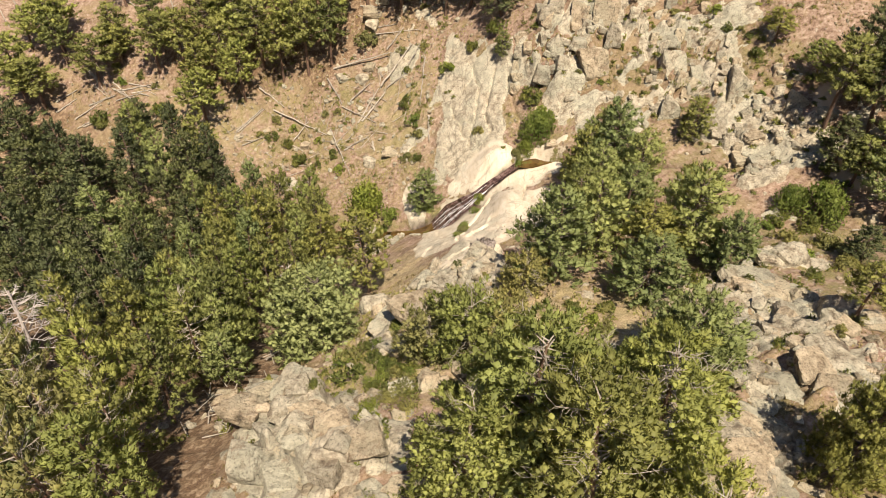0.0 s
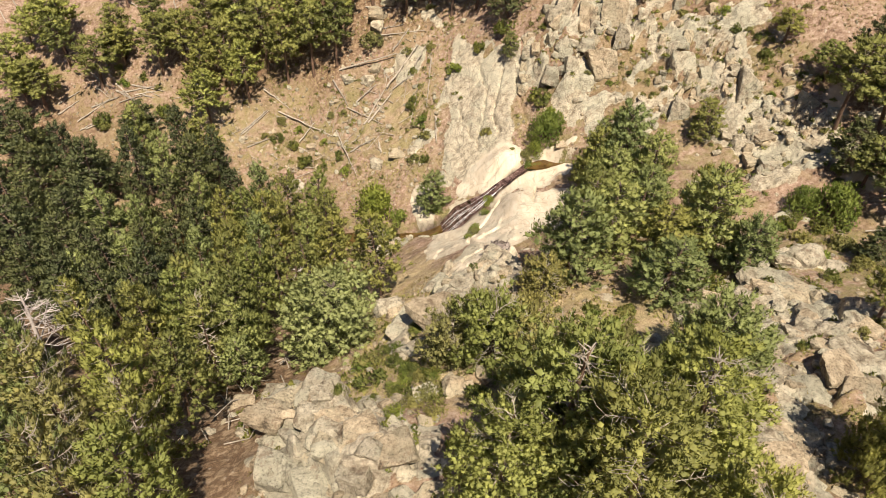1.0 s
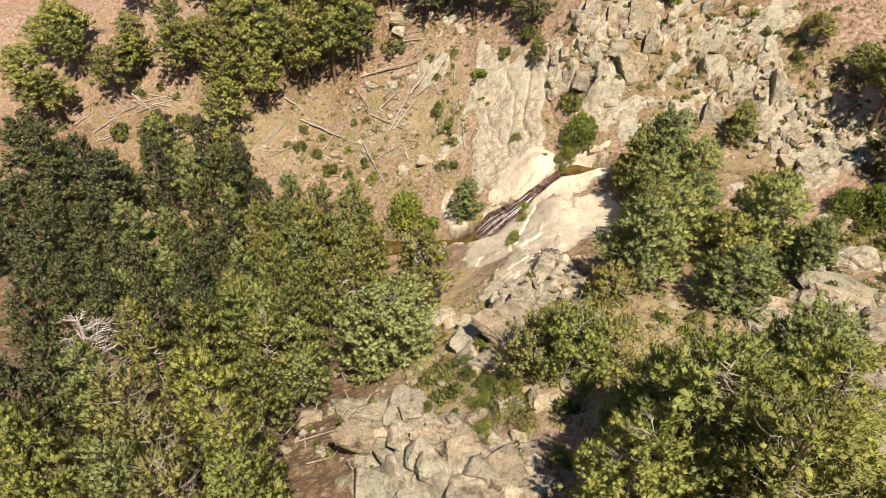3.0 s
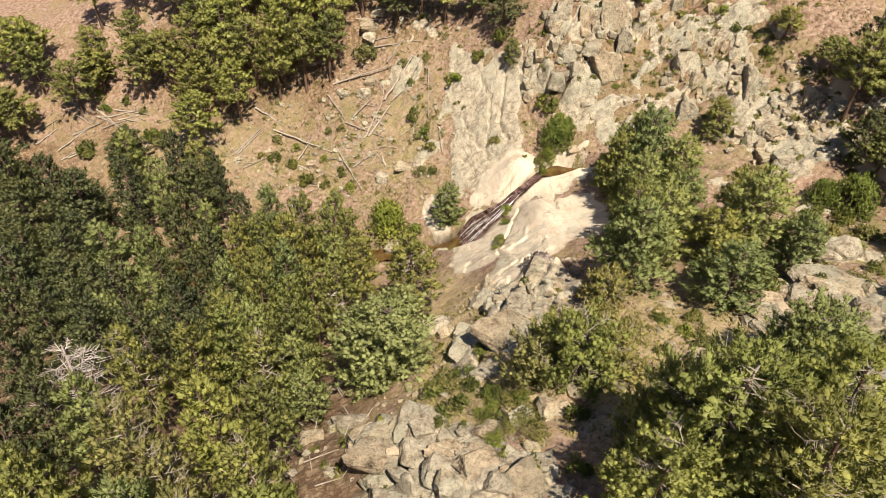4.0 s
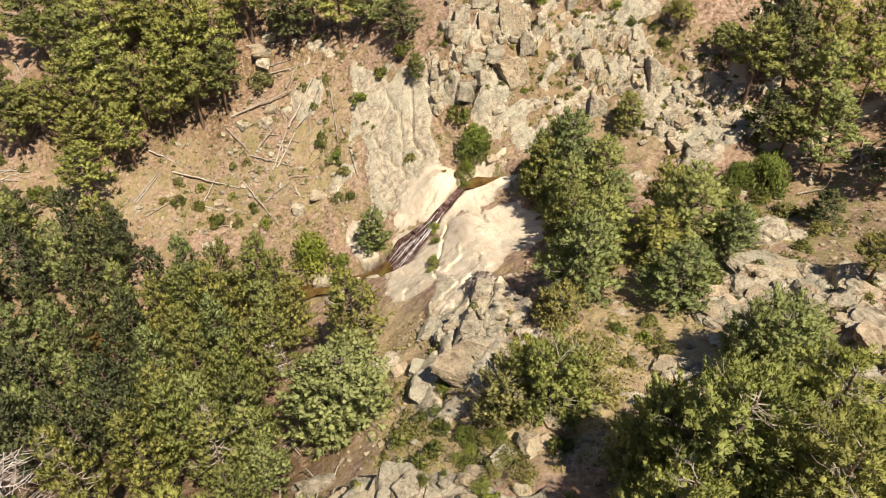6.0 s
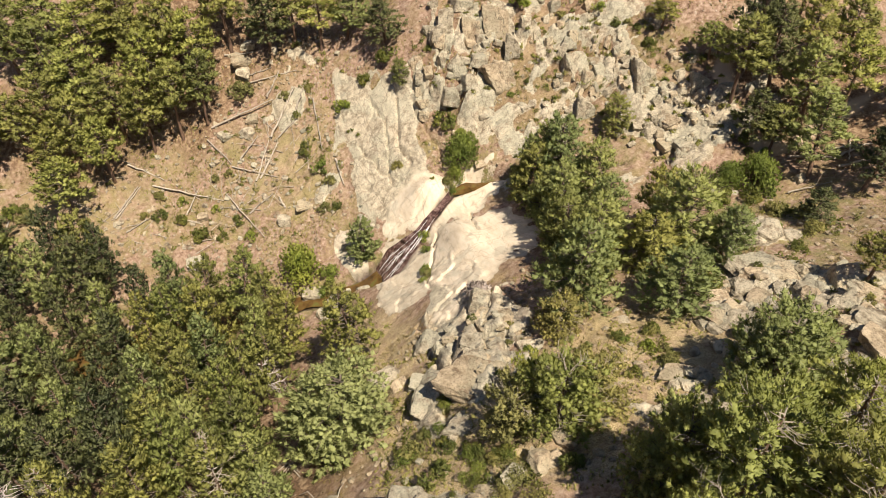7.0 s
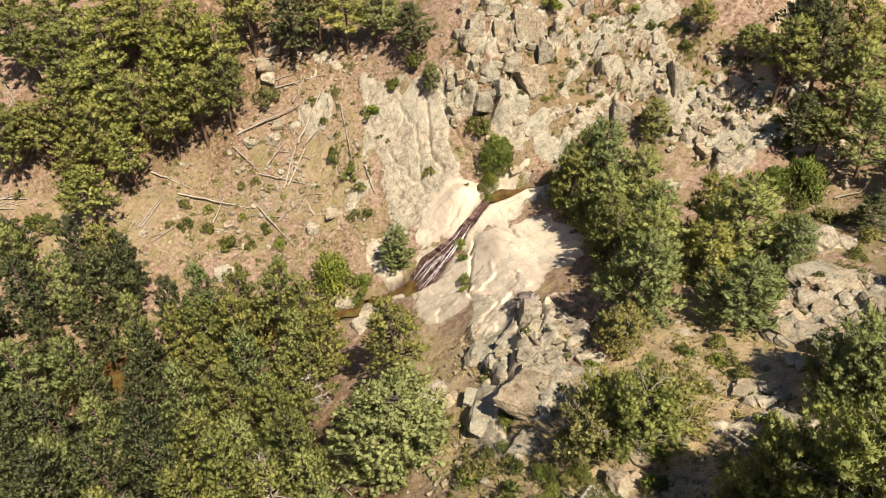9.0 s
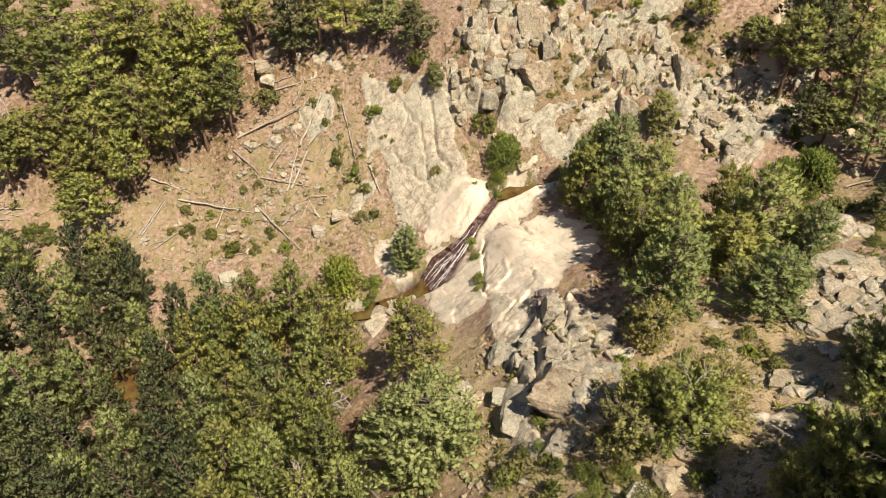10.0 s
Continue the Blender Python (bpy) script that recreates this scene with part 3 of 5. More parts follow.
# Large blocks that stand out: x, y, width, height.
BLOCKS_CLIFF = (
    (10.3, 59, 1.5, 2.3), (11.9, 57.6, 1.4, 2.5), (14, 57.3, 2, 4.3), (8.8, 53.8, 1.7, 1.9), (10.3, 53.5, 1.3, 1.6), (12.7, 53.2, 2.1, 2.7),
    (10, 55.1, 1.4, 1.3), (11.8, 55.1, 1.8, 1.3), (12, 59.9, 2, 1.5), (20.4, 49.9, 1, 2.1), (18.8, 51.3, 2, 2.4), (20.1, 51.2, 1.3, 2),
    (22.8, 47.7, 1.7, 2.7), (26.1, 44.9, 1.6, 1.6), (18.3, 48.1, 1.6, 1.9), (6.6, 54.1, 0.9, 0.9), (6.7, 54.8, 0.9, 0.8), (14.5, 54.5, 1.3, 2),
    (19, 53.2, 1.3, 1.3), (22, 49.9, 1, 1.6),
)
BLOCKS_RIDGE = (
    (20.4, 29.5, 1.6, 1.2), (7.5, 20.5, 1, 0.7), (7.1, 19.8, 0.8, 0.7), (5.3, 18.5, 0.7, 0.5), (0.2, 18.3, 0.8, 0.8), (11, 22.9, 0.7, 0.7),
    (11.2, 22.4, 0.7, 0.7), (12.8, 23.3, 1.1, 0.7), (10.5, 21.1, 0.8, 0.8), (10.8, 20.7, 0.8, 0.6), (12.1, 21.1, 1.2, 0.8), (13.1, 20.6, 1, 0.8),
    (13.5, 21.6, 0.8, 0.6), (14.5, 24.6, 1.1, 1.3), (14.1, 25.7, 0.9, 0.8), (14.7, 23.6, 1.3, 0.8), (16.3, 23.5, 1.1, 0.8), (17.3, 24.8, 1.4, 0.7),
    (17, 23, 0.9, 0.8), (16.7, 26, 2.1, 0.8), (10.4, 21.5, 0.4, 0.5), (11.8, 23.3, 0.5, 0.4), (7.9, 25.3, 0.6, 0.3), (-3.4, 28.9, 1.1, 1.3),
)
BLOCKS_SLOPE = (
    (-5.8, 17.9, 1.1, 1.9), (-8.4, 19.6, 1.2, 1.2), (-5.2, 15.1, 1.8, 1.1), (-7.3, 14.4, 1.8, 2), (-4, 15, 1.4, 0.8), (-3.5, 13.8, 0.9, 0.9),
    (-5.7, 13.3, 1.4, 1.2), (-2.6, 13.9, 1.4, 1.1), (-4, 13.2, 1.2, 1.1), (-1.2, 12.5, 0.9, 0.9), (-3.9, 30.2, 1.8, 1.3), (-9.1, 22.6, 1.7, 0.6),
    (-11.3, 22, 1.3, 0.7), (10.4, 14.1, 2.6, 2), (9.7, 14.6, 0.9, 1.2), (10.8, 12.9, 1.8, 0.9), (12.8, 14.5, 0.8, 1.3), (9.9, 11.9, 2, 0.9),
    (7.4, 20.6, 0.9, 0.6), (7.5, 19.5, 0.9, 0.9), (13, 24.6, 1.2, 0.7), (14.3, 25.1, 0.9, 0.9), (16.4, 19, 1.3, 1.1), (15.5, 19.2, 1.1, 0.9),
)
BLOCKS_SLOPE += (
    (15.9, 20.8, 1.5, 1), (15.4, 17.7, 1.4, 1.1), (16.9, 18.3, 1.7, 1.1), (13.9, 17, 1.4, 1), (15.6, 16.5, 1.4, 0.9), (19.4, 22.4, 1.2, 1.5),
    (19.9, 29, 1.4, 1.4), (20.4, 21.7, 1.2, 1), (15.8, 24.2, 1.5, 0.8), (16.3, 23.8, 1, 0.8), (16, 26, 2, 0.7), (19.9, 28.8, 1.9, 1.9),
    (19.2, 22.5, 1.9, 1.5), (21.4, 28.2, 1.1, 0.9), (20.2, 21.8, 1.2, 1), (23.1, 43.5, 1.3, 0.9), (23, 41.1, 1.5, 1.2), (22.1, 42.1, 1.2, 1.2),
    (24.7, 43.1, 0.9, 0.9), (27.8, 43.4, 1.3, 1), (28.2, 34.5, 0.9, 0.8), (-5.7, 45.9, 1.5, 1.5), (-5, 42.4, 1.7, 1), (-2.7, 44.8, 1.5, 0.7),
    (-14.1, 53.7, 2, 1), (-6.6, 67.9, 1.5, 1.4), (-6.7, 67, 1.3, 1.8), (-7.4, 62.7, 1.1, 1.1), (-6.8, 63.5, 1.1, 1.1), (-5.6, 68.9, 1.2, 1.1),
    (-9.5, 63.2, 1.1, 0.9), (-13, 57.8, 1, 1.2), (-6.3, 53.8, 1.2, 1.3), (-4.3, 54.2, 1.2, 0.8), (-2.7, 44.4, 1.3, 0.7), (-1.8, 44, 1.1, 0.9),
    (9.3, 47.9, 1.0, 0.5), (-4.2, 44.4, 1.5, 1.1), (-5.7, 46.1, 1.6, 1.5), (-4.6, 43.3, 1.3, 1), (-3.5, 43.4, 0.9, 0.5),
)
rng = np.random.default_rng(12)
for x, y, w, h in BLOCKS_CLIFF:
    ob = part("cliff_block", COLUMNS[rng.integers(8)], None)
    lean = radians(-32)
    ob.matrix_basis = pose(x, y, ground_z(x, y) - h * 0.10, math.degrees(lean) + rng.uniform(-6, 6), rng.uniform(-7, 7), rng.uniform(-22, 10)) @ Matrix.Diagonal((w * 0.66, w * rng.uniform(0.5, 0.7), h * 0.70, 1))
    tagged(ob, "tall fractured granite block in the cliff", "boulder", "cliff blocks")
# Broken blocks that fill the cliff between the tall ones: x, y, half spread, how many, width.
for cx, cy, rx, ry, count, size in ((11.4, 56.6, 2.6, 3.2, 34, 0.75), (12.0, 61.5, 3.0, 2.2, 12, 1.0), (20.0, 50.4, 3.0, 2.2, 40, 0.55), (24.2, 46.2, 2.4, 2.6, 30, 0.5), (7.2, 55.6, 0.6, 2.6, 12, 0.6),
                                    (23.8, 42.6, 2.6, 2.4, 34, 0.5), (19.0, 55.0, 3, 2.0, 16, 0.6)):
    for _ in range(count):
        x, y = cx + rng.uniform(-1, 1) * rx, cy + rng.uniform(-1, 1) * ry
        w = size * rng.uniform(0.5, 1.4)
        ob = part("cliff_block", CHIPS[rng.integers(10)], None)
        ob.matrix_basis = pose(x, y, ground_z(x, y) - w * 0.06, rng.uniform(-40, -12), rng.uniform(-12, 12), rng.uniform(-30, 15)) @ Matrix.Diagonal((w * 0.8, w * rng.uniform(0.5, 0.8), w * rng.uniform(0.7, 1.5), 1))
        tagged(ob, "small angular granite block wedged in the cliff", "boulder", "cliff blocks")
for n, (x, y, w, h) in enumerate(BLOCKS_RIDGE + BLOCKS_SLOPE + ((-8.0, 17.0, 1.3, 1.6), (-6.3, 16.7, 1.2, 1.3), (-7.5, 16.1, 1.5, 1.4), (-6.7, 18.5, 1.2, 1.2), (-8.2, 18.2, 1.1, 1.1))):
    ob = part("boulder", BIG_ROCKS[n % 8], None)
    w, h = (w * 0.78, h * 0.78) if w > 2.5 else (w, h)
    deep = w * rng.uniform(0.7, 1.0)
    tall = h * (0.62 if w > 1.7 else 0.5)
    ob.matrix_basis = pose(x, y, ground_z(x, y), rng.uniform(-10, 10), rng.uniform(-10, 10), rng.uniform(-25, 25)) @ Matrix.Diagonal((w * 0.78, deep * 0.78, tall * 0.85, 1))
    tagged(ob, "weathered grey granite boulder with lichen", "boulder", "boulders")
# Large blocks split off along the cleft of the lower crag: x, y, width, height.
for x, y, w, h in ((2.5, 31.5, 1.3, 1.0), (3.3, 30.6, 1.2, 0.9), (-0.8, 31.0, 1.5, 0.8), (-0.7, 29.3, 1.0, 0.8), (0.5, 27.8, 1.3, 0.9), (-0.8, 25.1, 2.0, 1.3), (0.7, 24.7, 1.4, 1.1),
                   (-2.8, 25.8, 1.7, 0.9), (2.0, 29.6, 1.2, 0.9), (0.0, 26.4, 1.4, 1.0), (-2.5, 27.8, 1.2, 0.7), (-2.1, 22.8, 1.5, 0.9), (-7.6, 18.0, 1.5, 1.3), (-6.2, 18.4, 1.7, 1.3), (-6.9, 16.6, 1.6, 1.1),
                   (-4.9, 16.2, 1.3, 0.9), (-7.3, 19.4, 1.3, 0.9)):
    ob = part("boulder", BIG_ROCKS[rng.integers(8)], None)
    ob.matrix_basis = pose(x, y, ground_z(x, y) - 0.2, rng.uniform(-14, 6), rng.uniform(-8, 8), rng.uniform(-45, -15)) @ Matrix.Diagonal((w * 0.72, w * rng.uniform(0.6, 0.9), h * 0.66, 1))
    tagged(ob, "large pale granite block split from the crag", "boulder", "boulders")
# Slabs that lie tilted on the bare ridges: x, y, half spread, how many, width, turn.
for cx, cy, rx, ry, count, size, turn in ((15.2, 21.6, 3.6, 5.6, 110, 0.95, -38), (1.2, 28.6, 2.0, 4.2, 30, 0.75, -15), (-5.2, 15.4, 3.0, 3.4, 44, 0.8, -30), (10.4, 13.4, 2.6, 2.6, 30, 0.9, -30), (20.2, 29.6, 2.0, 1.2, 12, 1.1, -20)):
    for _ in range(count):
        x, y = cx + rng.uniform(-1, 1) * rx, cy + rng.uniform(-1, 1) * ry
        w = size * rng.uniform(0.4, 1.3)
        ob = part("rock_slab", CHIPS[rng.integers(10)], None)
        ob.matrix_basis = pose(x, y, ground_z(x, y) - 0.08 * w, rng.uniform(-16, 10), rng.uniform(-14, 14), turn + rng.normal() * 16) @ Matrix.Diagonal((w * rng.uniform(0.7, 1.1), w * rng.uniform(0.45, 0.75), w * rng.uniform(0.28, 0.5), 1))
        tagged(ob, "cracked pale granite slab lying on the ridge", "rock slab", "ridge slabs")

# Smaller stones: x, y, half spread in x and y, how many, size.
SCREE = ((24, 44, 4.5, 4.0, 62, 0.42), (19, 50, 4, 3.0, 26, 0.5), (11, 54, 5, 4, 26, 0.5), (15.5, 22, 4, 6, 46, 0.5), (9, 19.5, 3, 2.5, 30, 0.38),
         (-5, 15, 3.5, 4, 26, 0.45), (-10, 60, 8, 4.5, 34, 0.32), (-4, 66, 4, 4, 14, 0.35), (1, 24, 3.5, 4, 22, 0.35), (11, 14, 3.5, 3, 24, 0.4), (20, 30, 4, 2, 18, 0.45),
         (-2, 50, 2.5, 3, 14, 0.4), (-24, 63, 7, 4, 14, 0.3), (-8.6, 59.4, 2.2, 1.6, 40, 0.3), (-12, 57, 4, 2, 24, 0.26), (-10.5, 20.5, 2.0, 3.0, 26, 0.3), (-4.5, 22, 3, 3, 26, 0.28), (-18, 60, 6, 3, 40, 0.28), (-6, 56, 5, 4, 40, 0.28), (-0.6, 18.5, 1.2, 0.5, 6, 0.6))
for cx, cy, rx, ry, count, size in SCREE:
    for _ in range(round(count * 0.66)):
        x, y = cx + rng.normal() * rx * 0.6, cy + rng.normal() * ry * 0.6
        if stream_at(np.array([x]), np.array([y]))[0][0] < 1.3:
            continue
        s = size * rng.uniform(0.45, 1.5)
        ob = part("stone", SMALL_ROCKS[rng.integers(8)], None)
        ob.matrix_basis = pose(x, y, ground_z(x, y) + 0.1 * s, rng.uniform(-25, 25), rng.uniform(-25, 25), rng.uniform(0, 360)) @ Matrix.Diagonal((s, s * rng.uniform(0.6, 0.9), s * rng.uniform(0.5, 0.85), 1))
        tagged(ob, "loose angular granite stone on the slope", "stone", "stones")


# ---- trees ----
def tube(path, radii, sides=6):
    """A tapering limb along a path."""
    P = np.asarray(path, float)
    T = np.gradient(P, axis=0)
    T /= np.linalg.norm(T, axis=1)[:, None] + 1e-9
    side = np.cross(T, np.where(np.abs(T[:, 2:3]) > 0.9, (1.0, 0, 0), (0, 0, 1.0)))
    side /= np.linalg.norm(side, axis=1)[:, None] + 1e-9
    up = np.cross(side, T)
    a = np.linspace(0, 2 * math.pi, sides, endpoint=False)
    ring = P[:, None] + np.asarray(radii)[:, None, None] * (np.cos(a)[None, :, None] * side[:, None] + np.sin(a)[None, :, None] * up[:, None])
    n = len(P)
    i, j = np.meshgrid(np.arange(n - 1), np.arange(sides), indexing="ij")
    k = (j + 1) % sides
    faces = np.stack([i * sides + j, i * sides + k, (i + 1) * sides + k, (i + 1) * sides + j], -1).reshape(-1, 4)
    return ring.reshape(-1, 3), faces


def joined(pieces):
    verts, faces, n = [], [], 0
    for v, f in pieces:
        verts.append(v)
        faces.append(f + n)
        n += len(v)
    return np.concatenate(verts), np.concatenate(faces)


def tufts(rng, centres, ways, blades, length, width, faces_out, spread=0.62):
    """Needle tufts: thin blades that spread from each centre, round its way; their shading follows the crown's surface."""
    c, w, n = np.repeat(centres, blades, 0), np.repeat(ways, blades, 0), np.repeat(faces_out, blades, 0)
    d = w + rng.normal(size=c.shape) * spread
    d /= np.linalg.norm(d, axis=1)[:, None]
    s = np.cross(d, rng.normal(size=c.shape) * 0.6 + n)
    s /= np.linalg.norm(s, axis=1)[:, None]
    l = length * rng.uniform(0.6, 1.25, (len(c), 1))
    root = c - d * l * 0.25
    n = n + rng.normal(size=c.shape) * 0.30
    n /= np.linalg.norm(n, axis=1)[:, None]
    flip = np.where((np.cross(-s, d) * n).sum(1) < 0, -1.0, 1.0)[:, None]
    verts = np.stack([root + s * flip * width * 0.5, root - s * flip * width * 0.5, root + d * l], 1).reshape(-1, 3)
    me = bpy.data.meshes.new("tufts")
    me.from_pydata(verts.tolist(), [], np.arange(len(verts)).reshape(-1, 3).tolist())
    me.polygons.foreach_set("use_smooth", [True] * len(me.polygons))
    me.normals_split_custom_set(np.repeat(n, 3, 0).tolist())
    return me


KNOT = np.array([(1, 0, 0), (0, 1, 0), (-1, 0, 0), (0, -1, 0), (0, 0, 1), (0, 0, -1)], float)
KNOT_FACES = np.array([(0, 1, 4), (1, 2, 4), (2, 3, 4), (3, 0, 4), (1, 0, 5), (2, 1, 5), (3, 2, 5), (0, 3, 5)])


def foliage(rng, hearts, heads, spans, shells, blades, blade):
    """Plumes of needles round every twig: a tight knot inside, and short blades all over it that lean along the twig."""
    n = len(hearts)
    side = np.cross(heads, rng.normal(size=(n, 3)))
    side /= np.linalg.norm(side, axis=1)[:, None]
    base = np.stack([side, np.cross(heads, side), heads], 1)
    radii = spans[:, None] * np.array([0.38, 0.33, 0.52]) * rng.uniform(0.75, 1.25, (n, 3))
    knot = hearts[:, None] + np.einsum("nvi,nij->nvj", KNOT[None] * radii[:, None] * rng.uniform(0.42, 0.66, (n, 6, 1)), base)
    knot_n = np.einsum("nvi,nij->nvj", np.tile(KNOT, (n, 1, 1)), base) * 0.5 + shells[:, None] * 0.6 + rng.normal(size=(n, 6, 3)) * 0.2
    knot_f = (KNOT_FACES[None] + (np.arange(n) * 6)[:, None, None]).reshape(-1, 3)
    u = rng.normal(size=(n, blades, 3))
    u /= np.linalg.norm(u, axis=2)[..., None]
    place = (hearts[:, None] + np.einsum("nvi,nij->nvj", u * radii[:, None] * rng.uniform(0.5, 1.1, (n, blades, 1)), base)).reshape(-1, 3)
    around = np.einsum("nvi,nij->nvj", u, base)
    way = (around * 0.5 + heads[:, None] * 0.8 + np.array([0, 0, 0.15])).reshape(-1, 3) + rng.normal(size=(n * blades, 3)) * 0.25
    way /= np.linalg.norm(way, axis=1)[:, None]
    out = (around * 0.55 + shells[:, None] * 0.55).reshape(-1, 3) + rng.normal(size=(n * blades, 3)) * 0.22
    cross = np.cross(way, rng.normal(size=way.shape) * 0.6 + out)
    cross /= np.linalg.norm(cross, axis=1)[:, None]
    long = blade * rng.uniform(0.6, 1.3, (len(way), 1))
    flip = np.where((np.cross(-cross, way) * out).sum(1) < 0, -1.0, 1.0)[:, None]
    foot = place - way * long * 0.3
    tips = np.stack([foot + cross * flip * long * 0.17, foot - cross * flip * long * 0.17, foot + way * long], 1).reshape(-1, 3)
    normals = np.concatenate([knot_n.reshape(-1, 3)[knot_f.ravel()], np.repeat(out, 3, 0)])
    normals /= np.linalg.norm(normals, axis=1)[:, None]
    me = bpy.data.meshes.new("foliage")
    me.from_pydata(np.concatenate([knot.reshape(-1, 3), tips]).tolist(), [], np.concatenate([knot_f, 6 * n + np.arange(len(tips)).reshape(-1, 3)]).tolist())
    me.polygons.foreach_set("use_smooth", [True] * len(me.polygons))
    me.normals_split_custom_set(normals.tolist())
    return me


def pine(seed, needles, tall=8.0, wide=2.5, low=0.25, boughs=46, dome=0.6, blades=20, blade=0.19, category_label="", name="pine_tree", twig=M_TWIG, stout=1.0, bald=0.0, plump=1.0):
    """A pine: bent trunk, boughs in tiers, and plumes of needles that point outwards and up, with gaps between."""
    rng = np.random.default_rng(seed)
    tree = tagged(new(name), category_label, "tree")
    zs = np.linspace(-0.4, tall * 0.97, 9)
    bend = rng.normal(size=2) * 0.04
    core = np.column_stack([np.sin(zs * 0.5 + seed) * 0.10 + bend[0] * zs, np.cos(zs * 0.4 + seed) * 0.10 + bend[1] * zs, zs])
    part("trunk", tube(core, np.interp(zs, (0, tall), (0.17, 0.03)) * wide / 2.5, 7), M_BARK, tree, "reddish-brown scaly trunk", True)
    limbs, spray, hearts, heads, spans, shells = [], [], [], [], [], []
    for n in range(boughs):
        f = low + (0.985 - low) * ((n + rng.uniform(0, 0.8)) / boughs)
        az = n * 2.39996 + rng.normal() * 0.25
        top = (f - low) / (1 - low)
        reach = wide * (1 - top) ** (dome + 0.06) if top < 1 else 0.2
        reach = max(reach * (0.75 + 0.25 * min(1, top / 0.25)) * rng.uniform(0.66, 1.10), 0.30)
        root = np.array([np.interp(f * tall, zs, core[:, 0]), np.interp(f * tall, zs, core[:, 1]), f * tall])
        lift = rng.normal() * 0.08 + (-0.05 + 0.75 * top ** 1.5)
        out = np.array([math.cos(az), math.sin(az), 0])
        tip = root + reach * (out + np.array([0, 0, lift]))
        mid = (root + tip) / 2 + np.array([0, 0, -0.05 * reach]) + rng.normal(size=3) * 0.05
        limbs.append(tube([root, mid, tip], [(0.035 * wide / 2.5 + 0.008 * reach) * stout, 0.025 * stout, 0.01 * stout], 4))
        side = np.array([-out[1], out[0], 0])
        shell = out * (1 - 0.75 * top) + np.array([0, 0, 0.25 + 0.85 * top])
        if rng.random() < bald:
            for s in np.linspace(0.45, 1.0, 9):
                p = root + (tip - root) * s
                d = side * rng.choice((-1, 1)) * rng.uniform(0.4, 1) + out * 0.6 + np.array([0, 0, rng.uniform(0.1, 0.7)])
                spray.append(tube([p, p + d * 0.25, p + d * 0.42 + rng.normal(size=3) * 0.08], [0.012, 0.009, 0.004], 3))
            continue
        plumes = max(3, int((4.3 * reach + 1.6) * plump))
        for t in range(plumes):
            s = 0.25 + 0.75 * ((t + rng.uniform(0.2, 1)) / plumes) ** 0.8
            start = root + (tip - root) * s + side * rng.normal() * 0.13 * reach * s + np.array([0, 0, rng.normal() * 0.10])
            turn = rng.choice((-1, 1)) * rng.uniform(0.1, 1.0) * (1.25 - s)
            away = side * turn * 1.1 + out * rng.uniform(0.1, 0.75) + rng.normal(size=3) * 0.18 + np.array([0, 0, rng.uniform(0.25, 0.75) + 0.4 * top])
            away /= np.linalg.norm(away)
            span = (0.42 + 0.12 * reach) * rng.uniform(0.65, 1.3) / plump ** 0.5
            hearts.append(start + away * span * 0.45)
            heads.append(away)
            spans.append(span)
            shells.append(shell)
    part("branchwork", joined(limbs + spray), twig, tree, "thin branches, bare and bleached in places" if bald else "thin grey-brown branches")
    part("crown", foliage(rng, np.array(hearts), np.array(heads), np.array(spans), np.array(shells), blades, blade), needles, tree)
    return tree


def bush(seed, leaves, wide=1.0, tall=0.9, count=420, blades=6, blade=0.16, clumps=9, name="shrub", label="", category="shrub", stem=M_TWIG):
    """A rounded shrub: stems that fan out and a lumpy crown of small leaves."""
    rng = np.random.default_rng(seed)
    ob = tagged(new(name), label, category)
    az, el = rng.uniform(0, 2 * math.pi, clumps), rng.uniform(0.15, 1.45, clumps)
    heads = np.stack([np.cos(az) * np.cos(el) * wide * 0.62, np.sin(az) * np.cos(el) * wide * 0.62, np.sin(el) * tall * 0.62], 1)
    part("stem", joined([tube([np.array([0, 0, -0.15]), h * 0.5 + rng.normal(size=3) * 0.05, h * 1.1], [0.03, 0.018, 0.006], 4) for h in heads]), stem, ob)
    pick = rng.integers(clumps, size=count)
    d = rng.normal(size=(count, 3))
    d /= np.linalg.norm(d, axis=1)[:, None]
    size = rng.uniform(0.24, 0.44, clumps)[pick][:, None]
    c = heads[pick] + d * size * np.array([wide, wide, tall]) * rng.uniform(0.55, 1.0, (count, 1))
    keep = c[:, 2] > -0.02
    part("crown", tufts(rng, c[keep], d[keep] * 0.7 + np.array([0, 0, 0.5]), blades, blade, blade * 0.5, d[keep] * 0.7 + np.array([0, 0, 0.45])), leaves, ob)
    return ob


def settle(protos, places, rng, group, sizes):
    """Set the kinds of plant out: the first of each is itself moved there, the rest are copies."""
    for n, (x, y, *size) in enumerate(places):
        sx, sz, sink = sizes(*size)
        proto, ob = protos[n % len(protos)], None
        turn = rng.uniform(0, 360)
        m = pose(x, y, ground_z(x, y) - sink, rng.normal() * 2, rng.normal() * 2, turn) @ Matrix.Diagonal((sx, sx * rng.uniform(0.9, 1.1), sz, 1))
        if "placed" not in proto:
            proto["placed"] = 1
            proto.matrix_basis = m
            ob = proto
        else:
            ob = copy_thing(proto, m @ Matrix.Diagonal([1 / v for v in proto.scale] + [1]))
        tagged(ob, group=group)


